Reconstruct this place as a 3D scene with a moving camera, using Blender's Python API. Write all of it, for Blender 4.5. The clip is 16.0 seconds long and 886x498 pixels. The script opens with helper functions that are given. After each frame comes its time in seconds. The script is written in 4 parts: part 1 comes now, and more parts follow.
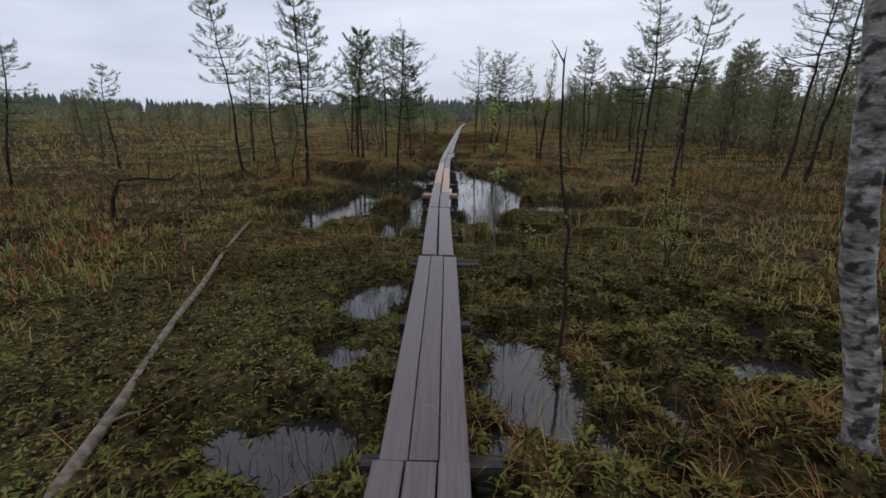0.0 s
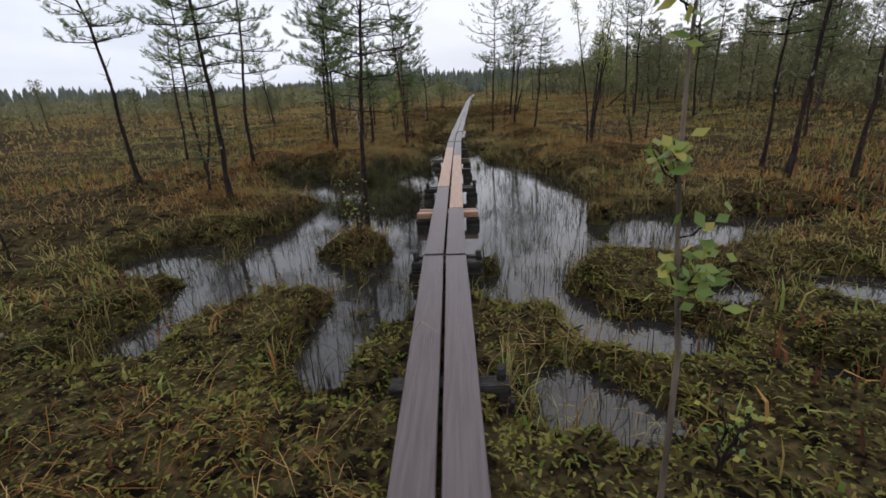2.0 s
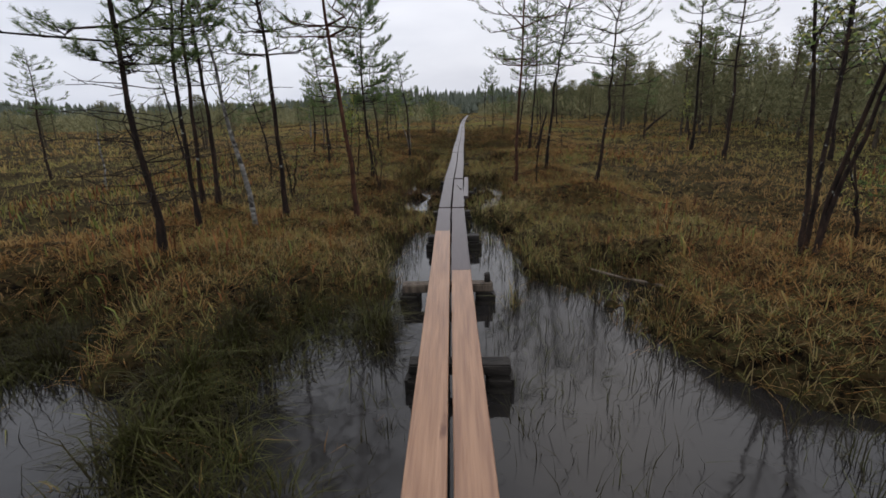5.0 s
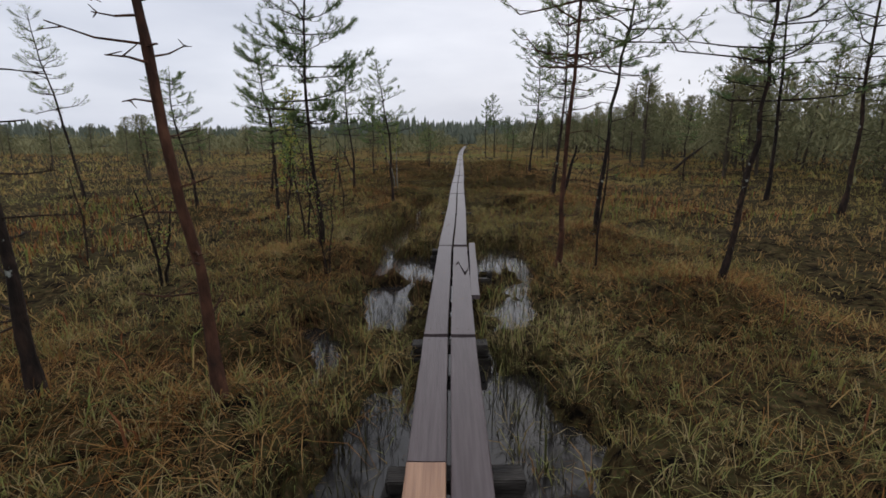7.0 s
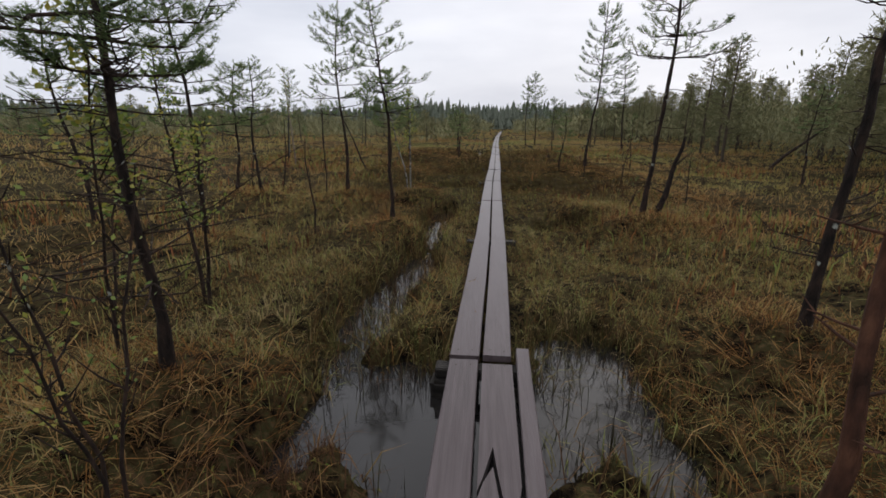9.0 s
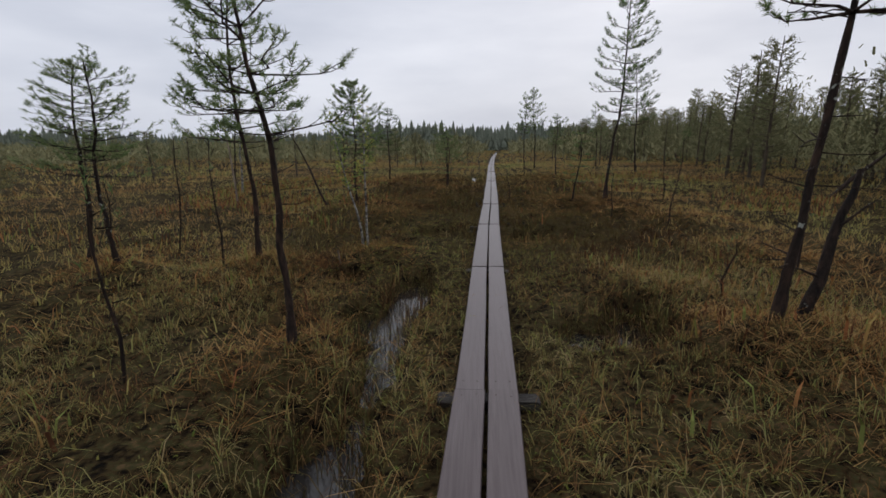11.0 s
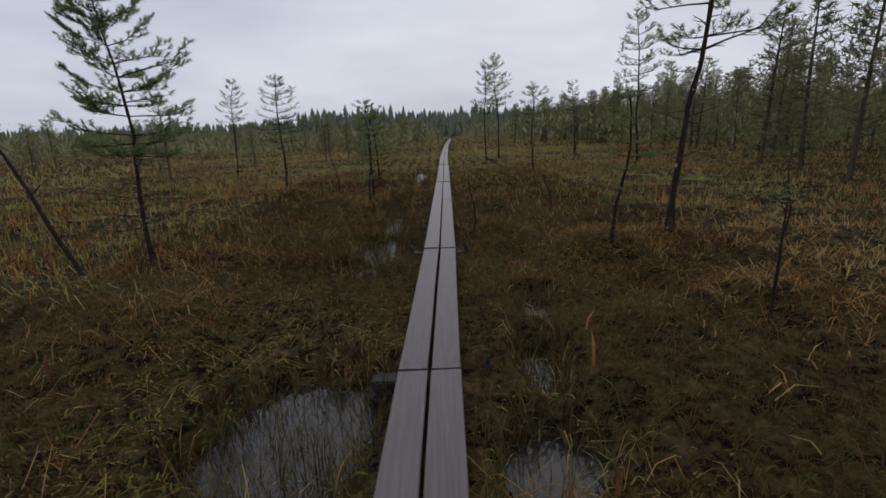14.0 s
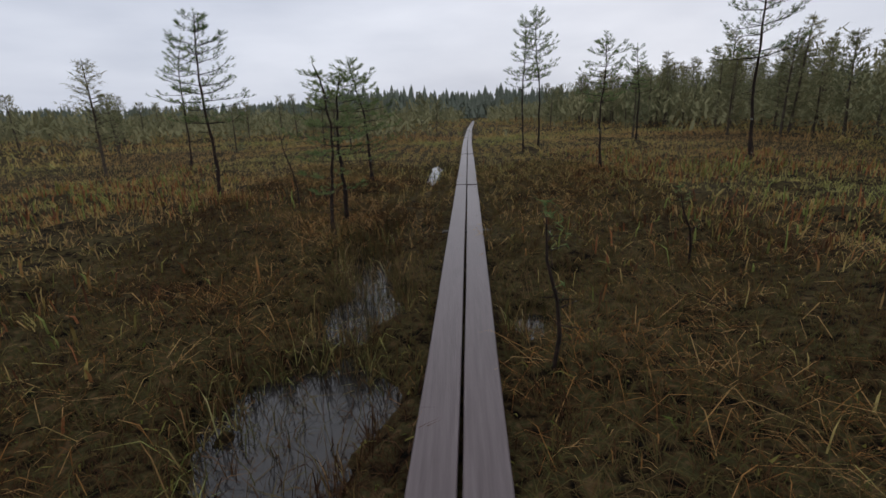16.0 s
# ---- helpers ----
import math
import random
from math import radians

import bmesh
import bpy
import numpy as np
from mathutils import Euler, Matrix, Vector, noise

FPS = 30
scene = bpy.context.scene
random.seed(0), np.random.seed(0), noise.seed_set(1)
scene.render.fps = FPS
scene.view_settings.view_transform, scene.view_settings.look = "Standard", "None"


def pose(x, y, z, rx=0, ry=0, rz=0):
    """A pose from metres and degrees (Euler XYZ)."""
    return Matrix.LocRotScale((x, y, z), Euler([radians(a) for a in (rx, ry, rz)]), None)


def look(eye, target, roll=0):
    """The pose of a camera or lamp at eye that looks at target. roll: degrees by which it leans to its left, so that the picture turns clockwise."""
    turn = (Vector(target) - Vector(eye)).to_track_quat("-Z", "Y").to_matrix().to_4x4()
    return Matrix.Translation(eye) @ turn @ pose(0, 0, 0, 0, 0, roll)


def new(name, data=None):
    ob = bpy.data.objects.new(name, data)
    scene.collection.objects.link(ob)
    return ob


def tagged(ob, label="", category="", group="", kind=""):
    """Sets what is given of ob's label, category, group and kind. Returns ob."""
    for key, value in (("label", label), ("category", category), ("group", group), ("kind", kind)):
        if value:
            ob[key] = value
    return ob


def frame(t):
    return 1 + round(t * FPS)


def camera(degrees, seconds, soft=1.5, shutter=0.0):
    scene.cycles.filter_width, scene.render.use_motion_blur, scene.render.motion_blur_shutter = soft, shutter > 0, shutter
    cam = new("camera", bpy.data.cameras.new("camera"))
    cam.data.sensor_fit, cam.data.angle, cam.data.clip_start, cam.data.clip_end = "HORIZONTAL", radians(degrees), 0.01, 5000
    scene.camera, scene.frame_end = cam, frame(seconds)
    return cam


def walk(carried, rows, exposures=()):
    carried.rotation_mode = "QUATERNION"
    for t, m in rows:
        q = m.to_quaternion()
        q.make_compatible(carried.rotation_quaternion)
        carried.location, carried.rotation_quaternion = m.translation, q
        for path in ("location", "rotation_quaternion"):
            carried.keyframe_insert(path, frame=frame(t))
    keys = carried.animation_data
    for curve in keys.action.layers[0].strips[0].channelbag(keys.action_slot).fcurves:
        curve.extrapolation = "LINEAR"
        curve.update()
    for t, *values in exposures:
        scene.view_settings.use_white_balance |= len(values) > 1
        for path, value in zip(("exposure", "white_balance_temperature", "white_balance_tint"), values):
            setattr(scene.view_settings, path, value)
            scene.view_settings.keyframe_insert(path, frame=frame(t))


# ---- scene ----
cam = camera(86.7, 16.0, soft=1.65)
PATH = [
    (0, (0.235, -0.442, 1.724), (0.199, 1.48, 1.173), 0.6),
    (0.5, (0.263, 0.56, 1.619), (0.274, 2.48, 1.059), -0.2),
    (1, (0.285, 1.711, 1.507), (0.307, 3.63, 0.943), -0.8),
    (1.5, (0.196, 2.995, 1.507), (0.152, 4.911, 0.934), -2.0),
    (2, (0.186, 4.288, 1.513), (0.088, 6.177, 0.863), -2.7),
    (2.5, (0.184, 5.474, 1.466), (0.035, 7.341, 0.765), -3.6),
    (3, (0.141, 6.615, 1.504), (-0.038, 8.458, 0.747), -2.4),
    (3.5, (0.104, 7.733, 1.499), (0.008, 9.617, 0.836), 0.0),
    (4, (0.075, 8.85, 1.486), (0.004, 10.737, 0.828), 0.8),
    (4.5, (0.033, 9.99, 1.473), (-0.043, 11.875, 0.81), 0.2),
    (5, (-0.005, 11.177, 1.492), (-0.058, 13.092, 0.917), -1.6),
    (5.2, (0.009, 11.603, 1.551), (0.015, 13.527, 1.005), -0.8),
    (7.3, (-0.055, 15.619, 1.467), (-0.086, 17.565, 1.008), -0.2),
    (7.5, (-0.021, 16.007, 1.471), (-0.021, 17.943, 0.97), 0.7),
    (8, (-0.081, 16.948, 1.475), (-0.141, 18.87, 0.926), 1.2),
    (8.5, (-0.075, 17.891, 1.442), (-0.206, 19.81, 0.892), 0.8),
    (9, (-0.03, 18.766, 1.455), (-0.191, 20.691, 0.935), 0.6),
    (9.2, (-0.079, 19.106, 1.452), (-0.284, 21.037, 0.974), 0.4),
    (11.3, (0.066, 22.787, 1.506), (-0.055, 24.735, 1.072), -1.1),
    (11.5, (0.094, 23.222, 1.496), (0.051, 25.166, 1.028), -1.1),
    (12, (0.21, 24.308, 1.466), (0.251, 26.237, 0.94), -1.0),
    (12.5, (0.165, 25.373, 1.492), (0.228, 27.286, 0.913), -0.9),
    (13, (0.232, 26.342, 1.531), (0.301, 28.266, 0.99), -0.9),
    (13.5, (0.215, 27.394, 1.5), (0.156, 29.325, 0.982), -3.3),
    (14, (0.309, 28.485, 1.454), (0.329, 30.423, 0.961), -2.1),
    (14.5, (0.306, 29.578, 1.462), (0.355, 31.511, 0.953), -1.7),
    (15, (0.32, 30.73, 1.408), (0.326, 32.645, 0.828), -1.6),
    (15.5, (0.345, 31.945, 1.357), (0.313, 33.854, 0.762), -1.2),
    (16, (0.352, 33.114, 1.33), (0.283, 35.034, 0.773), -1.8),
]
EXPOSURE = [(0, 0.0, 6100, 10), (1.5, 0.1, 6250, 10), (2.0, 0.35, 6400, 10), (2.5, 0.75, 6450, 10), (3.0, 1.2, 6500, 10), (3.5, 0.65, 6450, 10), (4.5, 0.45, 6500, 10),
            (5.2, 0.1, 6500, 10), (7.5, 0.1, 6450, 10), (9, 0.2, 6600, 10), (11.5, -0.05, 6450, 10), (12.5, 0.1, 6600, 10), (14, -0.2, 6350, 10), (15.3, 0.05, 6350, 10), (16, -0.05, 6350, 10)]
walk(cam, [(t, look(*p)) for t, *p in PATH], EXPOSURE)

# ---- world and light: an overcast, wet autumn day ----
world = bpy.data.worlds.new("overcast_sky")
scene.world = world
world.use_nodes = True
wn, wl = world.node_tree.nodes, world.node_tree.links
wn.clear()
w_out = wn.new("ShaderNodeOutputWorld")
w_bg = wn.new("ShaderNodeBackground")
w_sky = wn.new("ShaderNodeTexSky")
w_sky.sky_type = "NISHITA"
w_sky.sun_disc = False
w_sky.sun_elevation, w_sky.sun_rotation = radians(38), radians(20)
w_sky.air_density, w_sky.dust_density = 1.0, 4.0
w_dim = wn.new("ShaderNodeMix")
w_dim.data_type, w_dim.blend_type = "RGBA", "MULTIPLY"
w_dim.inputs["Factor"].default_value = 1.0
w_dim.inputs["B"].default_value = (0.08, 0.08, 0.08, 1)
w_co = wn.new("ShaderNodeTexCoord")
w_map = wn.new("ShaderNodeMapping")
w_map.inputs["Scale"].default_value = (1.3, 1.3, 5.0)
w_noise = wn.new("ShaderNodeTexNoise")
w_noise.inputs["Scale"].default_value = 1.6
w_noise.inputs["Detail"].default_value = 5.0
w_ramp = wn.new("ShaderNodeValToRGB")
w_ramp.color_ramp.elements[0].position, w_ramp.color_ramp.elements[0].color = 0.3, (0.60, 0.635, 0.735, 1)
w_ramp.color_ramp.elements[1].position, w_ramp.color_ramp.elements[1].color = 0.72, (0.86, 0.885, 0.97, 1)
w_mix = wn.new("ShaderNodeMix")
w_mix.data_type = "RGBA"
w_mix.inputs["Factor"].default_value = 0.9
wl.new(w_sky.outputs["Color"], w_dim.inputs["A"])
wl.new(w_co.outputs["Generated"], w_map.inputs["Vector"])
wl.new(w_map.outputs["Vector"], w_noise.inputs["Vector"])
wl.new(w_noise.outputs["Fac"], w_ramp.inputs["Fac"])
wl.new(w_dim.outputs["Result"], w_mix.inputs["A"])
wl.new(w_ramp.outputs["Color"], w_mix.inputs["B"])
wl.new(w_mix.outputs["Result"], w_bg.inputs["Color"])
w_bg.inputs["Strength"].default_value = 1.0
wl.new(w_bg.outputs["Background"], w_out.inputs["Surface"])

sun = new("sun", bpy.data.lights.new("sun", "SUN"))
sun.data.energy, sun.data.angle, sun.data.color = 0.5, radians(175), (1.0, 0.97, 0.92)
sun.matrix_world = look((0, 0, 30), (-5, -14, 12))


# ---- materials ----
def material(name, colors, scale=4.0, stretch=(1, 1, 1), rough=(0.6, 0.9), island=0.0, per_object=0.0, bump=0.0, bump_scale=40.0,
             detail=5.0, ior=1.45, translucent=0.0, spots=None, patchy=0.0):
    """A surface whose colour runs through the given colours with noise, per piece and per object."""
    m = bpy.data.materials.new(name)
    m.use_nodes = True
    n, l = m.node_tree.nodes, m.node_tree.links
    b = n["Principled BSDF"]
    b.inputs["IOR"].default_value = ior
    co = n.new("ShaderNodeTexCoord")
    mp = n.new("ShaderNodeMapping")
    mp.inputs["Scale"].default_value = stretch
    l.new(co.outputs["Object"], mp.inputs["Vector"])
    nz = n.new("ShaderNodeTexNoise")
    nz.inputs["Scale"].default_value, nz.inputs["Detail"].default_value = scale, detail
    l.new(mp.outputs["Vector"], nz.inputs["Vector"])
    fac = nz.outputs["Fac"]

    def add(socket, weight, centre):
        nonlocal fac
        mul = n.new("ShaderNodeMath")
        mul.operation = "MULTIPLY_ADD"
        mul.inputs[1].default_value = weight
        mul.inputs[2].default_value = -weight * centre
        l.new(socket, mul.inputs[0])
        s = n.new("ShaderNodeMath")
        s.operation = "ADD"
        l.new(fac, s.inputs[0])
        l.new(mul.outputs[0], s.inputs[1])
        fac = s.outputs[0]

    if patchy:
        broad = n.new("ShaderNodeTexNoise")
        broad.inputs["Scale"].default_value, broad.inputs["Detail"].default_value = scale * 2.7, 2
        l.new(mp.outputs["Vector"], broad.inputs["Vector"])
        add(broad.outputs["Fac"], patchy, 0.5)
    if island:
        geo = n.new("ShaderNodeNewGeometry")
        add(geo.outputs["Random Per Island"], island, 0.5)
    if per_object:
        info = n.new("ShaderNodeObjectInfo")
        add(info.outputs["Random"], per_object, 0.5)
    ramp = n.new("ShaderNodeValToRGB")
    cr = ramp.color_ramp
    k = len(colors)
    while len(cr.elements) < k:
        cr.elements.new(0.5)
    for i, c in enumerate(colors):
        cr.elements[i].position = 0.28 + 0.44 * i / max(1, k - 1)
        cr.elements[i].color = (*c, 1)
    l.new(fac, ramp.inputs["Fac"])
    col = ramp.outputs["Color"]
    if spots:
        sp_color, sp_scale, sp_lo, sp_hi, sp_stretch = spots
        mp2 = n.new("ShaderNodeMapping")
        mp2.inputs["Scale"].default_value = sp_stretch
        l.new(co.outputs["Object"], mp2.inputs["Vector"])
        nz2 = n.new("ShaderNodeTexNoise")
        nz2.inputs["Scale"].default_value, nz2.inputs["Detail"].default_value = sp_scale, 4
        l.new(mp2.outputs["Vector"], nz2.inputs["Vector"])
        mr = n.new("ShaderNodeMapRange")
        mr.inputs["From Min"].default_value, mr.inputs["From Max"].default_value = sp_lo, sp_hi
        l.new(nz2.outputs["Fac"], mr.inputs["Value"])
        mx = n.new("ShaderNodeMix")
        mx.data_type = "RGBA"
        mx.inputs["B"].default_value = (*sp_color, 1)
        l.new(mr.outputs["Result"], mx.inputs["Factor"])
        l.new(col, mx.inputs["A"])
        col = mx.outputs["Result"]
    l.new(col, b.inputs["Base Color"])
    rr = n.new("ShaderNodeMapRange")
    rr.inputs["To Min"].default_value, rr.inputs["To Max"].default_value = rough
    l.new(nz.outputs["Fac"], rr.inputs["Value"])
    l.new(rr.outputs["Result"], b.inputs["Roughness"])
    if bump:
        nb = n.new("ShaderNodeTexNoise")
        nb.inputs["Scale"].default_value, nb.inputs["Detail"].default_value = bump_scale, 6
        l.new(mp.outputs["Vector"], nb.inputs["Vector"])
        bp = n.new("ShaderNodeBump")
        bp.inputs["Strength"].default_value, bp.inputs["Distance"].default_value = bump, 0.02
        l.new(nb.outputs["Fac"], bp.inputs["Height"])
        l.new(bp.outputs["Normal"], b.inputs["Normal"])
    if translucent:
        tr = n.new("ShaderNodeBsdfTranslucent")
        l.new(col, tr.inputs["Color"])
        ms = n.new("ShaderNodeMixShader")
        ms.inputs["Fac"].default_value = translucent
        l.new(b.outputs["BSDF"], ms.inputs[1])
        l.new(tr.outputs["BSDF"], ms.inputs[2])
        l.new(ms.outputs["Shader"], n["Material Output"].inputs["Surface"])
    return m


# Wet peat and moss; near-black flecks paint the shaded gaps between plants.
M_PEAT = material("wet_peat_and_moss", [(0.005, 0.004, 0.003), (0.019, 0.013, 0.007), (0.048, 0.033, 0.014), (0.044, 0.042, 0.017), (0.096, 0.062, 0.030)],
                  scale=7.0, ior=1.1, rough=(0.85, 1.0), bump=1.0, bump_scale=60, detail=9, patchy=0.9)
M_SEDGE = material("sedge_blades", [(0.093, 0.050, 0.027), (0.241, 0.134, 0.056), (0.278, 0.217, 0.081), (0.225, 0.252, 0.081), (0.389, 0.295, 0.150)],
                   scale=0.42, island=0.38, ior=1.08, rough=(0.7, 0.9), translucent=0.2, patchy=0.7)
# Wet brown sedge, its colour also lowered to hold shade between near plants.
M_WET_SHADE_SEDGE = material("dark_wet_sedge_blades", [(0.035, 0.017, 0.009), (0.088, 0.046, 0.021), (0.104, 0.072, 0.026), (0.080, 0.082, 0.027), (0.139, 0.090, 0.043)],
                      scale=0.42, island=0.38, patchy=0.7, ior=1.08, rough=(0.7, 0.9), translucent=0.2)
# Outer grass; mist over the distance is painted in as a lighter colour.
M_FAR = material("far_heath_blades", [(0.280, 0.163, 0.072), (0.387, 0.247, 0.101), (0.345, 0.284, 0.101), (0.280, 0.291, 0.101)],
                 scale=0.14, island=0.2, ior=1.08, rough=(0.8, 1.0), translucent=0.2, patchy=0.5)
M_MOSS = material("sphagnum_leaves", [(0.014, 0.010, 0.005), (0.080, 0.058, 0.018), (0.150, 0.135, 0.028), (0.078, 0.112, 0.022), (0.100, 0.070, 0.022), (0.190, 0.175, 0.048)],
                  scale=1.3, island=0.7, ior=1.12, rough=(0.6, 0.8), translucent=0.2, patchy=0.5)
M_STRAW = material("dead_straw", [(0.088, 0.038, 0.014), (0.219, 0.103, 0.032), (0.323, 0.168, 0.056), (0.425, 0.272, 0.117)],
                   scale=1.2, island=0.5, ior=1.08, rough=(0.7, 0.9), translucent=0.2)
M_HEATHER = material("heather_sprigs", [(0.100, 0.045, 0.025), (0.328, 0.133, 0.055), (0.278, 0.201, 0.065), (0.189, 0.215, 0.061)],
                     scale=0.8, island=0.7, ior=1.08, rough=(0.8, 1.0))
M_REED = material("drowned_reeds", [(0.022, 0.018, 0.009), (0.045, 0.038, 0.017), (0.07, 0.072, 0.022)], scale=1.0, island=0.5, rough=(0.4, 0.6), ior=1.12)
M_BARK = material("dark_pine_bark", [(0.010, 0.008, 0.007), (0.028, 0.019, 0.015), (0.062, 0.038, 0.027)], scale=22, stretch=(1, 1, 0.35),
                  rough=(0.7, 0.95), per_object=0.15, bump=1.0, bump_scale=45, ior=1.25, spots=((0.30, 0.31, 0.27), 16.0, 0.66, 0.70, (1, 1, 0.8)))
M_REDBARK = material("reddish_pine_bark", [(0.018, 0.011, 0.008), (0.07, 0.032, 0.02), (0.13, 0.062, 0.036)], scale=18, stretch=(1, 1, 0.4),
                     rough=(0.7, 0.95), bump=1.0, bump_scale=30, ior=1.25)
M_BIRCH = material("birch_bark", [(0.05, 0.045, 0.038), (0.20, 0.19, 0.17), (0.44, 0.42, 0.38)], scale=11, stretch=(1, 1, 1.9), rough=(0.6, 0.85), detail=7,
                   bump=0.9, bump_scale=22, spots=((0.030, 0.026, 0.022), 15.0, 0.50, 0.60, (1, 1, 1.25)))
M_GREYWOOD = material("weathered_dead_wood", [(0.06, 0.045, 0.032), (0.17, 0.13, 0.095), (0.28, 0.225, 0.165)], scale=5, stretch=(3, 3, 0.6),
                      rough=(0.6, 0.9), per_object=0.2, bump=0.7, bump_scale=30)
# Needle green raised paler than its own, to carry mist over the crowns.
M_NEEDLE = material("pine_needles", [(0.086, 0.136, 0.051), (0.151, 0.209, 0.080), (0.230, 0.266, 0.115)], scale=1.2, island=0.5, per_object=0.25,
                    ior=1.1, rough=(0.45, 0.6), translucent=0.45)
# Forest and scrub foliage with haze mixed into its pale olive colour.
M_HAZENEEDLE = material("far_forest_needles", [(0.150, 0.158, 0.083), (0.198, 0.194, 0.101), (0.242, 0.224, 0.117)], scale=0.5, island=0.15, per_object=0.3,
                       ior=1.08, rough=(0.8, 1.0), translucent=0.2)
# Spruces on the horizon: grey, light colour stands in for haze before them.
M_HAZEWOOD = material("far_spruce_foliage", [(0.125, 0.145, 0.115), (0.15, 0.168, 0.13), (0.175, 0.19, 0.145)], scale=0.05, island=0.1, ior=1.08, rough=(0.8, 1.0))
# Bark of the forest trunks, greyed and lightened by painted haze.
M_HAZEBARK = material("forest_bark", [(0.05, 0.04, 0.03), (0.085, 0.068, 0.05), (0.12, 0.095, 0.07)], scale=3.0, rough=(0.8, 1.0), ior=1.1)
M_LEAF = material("yellowing_birch_leaves", [(0.135, 0.203, 0.041), (0.230, 0.284, 0.054), (0.405, 0.351, 0.068)], scale=1.5, island=0.6, rough=(0.4, 0.6),
                  translucent=0.35)
M_WOOD = material("wet_grey_plank", [(0.069, 0.049, 0.050), (0.096, 0.072, 0.073), (0.118, 0.093, 0.094)], scale=3.0, stretch=(14, 0.7, 8), rough=(0.3, 0.5),
                  per_object=0.22, bump=0.22, bump_scale=9, detail=8, spots=((0.06, 0.045, 0.042), 2.0, 0.62, 0.8, (4, 0.6, 1)))
M_NEWWOOD = material("wet_new_pine_plank", [(0.27, 0.145, 0.09), (0.38, 0.215, 0.13), (0.47, 0.28, 0.175)], scale=3.0, stretch=(12, 0.5, 8), rough=(0.3, 0.5),
                     per_object=0.15, bump=0.25, bump_scale=9, detail=8, spots=((0.17, 0.08, 0.05), 3.0, 0.66, 0.76, (3, 0.8, 1)))
M_DARKWOOD = material("soaked_dark_timber", [(0.012, 0.011, 0.010), (0.032, 0.028, 0.024), (0.07, 0.062, 0.055)], scale=6, stretch=(1, 4, 4), rough=(0.35, 0.7),
                      bump=0.6, bump_scale=20, ior=1.2)
M_NAIL = material("rusty_nail", [(0.03, 0.02, 0.015), (0.08, 0.05, 0.035)], scale=30, rough=(0.5, 0.8))


def water_material():
    m = bpy.data.materials.new("dark_bog_water")
    m.use_nodes = True
    n, l = m.node_tree.nodes, m.node_tree.links
    b = n["Principled BSDF"]
    b.inputs["Base Color"].default_value = (0.022, 0.020, 0.019, 1)
    b.inputs["IOR"].default_value = 1.42
    b.inputs["Roughness"].default_value = 0.06
    co = n.new("ShaderNodeTexCoord")
    nz = n.new("ShaderNodeTexNoise")
    nz.inputs["Scale"].default_value, nz.inputs["Detail"].default_value = 9.0, 3.0
    l.new(co.outputs["Object"], nz.inputs["Vector"])
    bp = n.new("ShaderNodeBump")
    bp.inputs["Strength"].default_value, bp.inputs["Distance"].default_value = 0.10, 0.01
    l.new(nz.outputs["Fac"], bp.inputs["Height"])
    l.new(bp.outputs["Normal"], b.inputs["Normal"])
    return m


M_WATER = water_material()

# ---- plan: pools of standing water, hummocks and heights ----
WATER_Z = -0.25
POOLS_SOUTH = [  # x, y, half width, half length
    (-0.76, 1.92, 0.58, 0.38), (-0.57, 4.42, 0.33, 0.5), (-0.66, 3.01, 0.22, 0.22), (0.83, 2.98, 0.26, 0.58), (1.79, 2.31, 0.17, 0.3), (1.67, 1.82, 0.1, 0.2),
    (2.95, 2.9, 0.3, 0.24), (2.55, 3.02, 0.16, 0.18), (1.82, 3.69, 0.14, 0.16), (3.13, 3.66, 0.27, 0.18), (1.28, 2.02, 0.13, 0.18), (-4.73, 7.15, 0.39, 0.4),
    (-6.4, 6.0, 0.4, 0.4), (3.99, 6.79, 0.27, 0.25), (1.52, 7.22, 0.3, 0.26), (0.82, 6.59, 0.37, 0.28), (2.32, 6.73, 0.17, 0.14), (3.55, 7.94, 0.3, 0.28)]
POOLS_POND = [
    (-2.38, 7.45, 0.3, 0.36), (-2.14, 8.22, 0.57, 0.42), (-3.02, 9.2, 0.5, 0.5), (-2.04, 9.5, 0.5, 0.75), (-1.85, 10.9, 0.55, 0.7), (-0.75, 11.3, 0.55, 2.1),
    (-0.64, 7.25, 0.36, 0.5), (-0.58, 8.05, 0.32, 0.5), (1.05, 11.6, 0.82, 2.4), (2.51, 9.98, 0.85, 0.5), (3.6, 9.9, 0.8, 0.28), (0.61, 8.34, 0.38, 0.5),
    (1.0, 7.86, 0.24, 0.38), (1.32, 7.3, 0.32, 0.24), (2.23, 8.01, 0.32, 0.24), (0.0, 11.4, 0.75, 2.6), (-1.25, 10.0, 0.5, 0.6), (-1.45, 8.75, 0.5, 0.4), (-0.5, 8.9, 0.4, 0.5), (1.9, 9.3, 0.8, 0.3)]
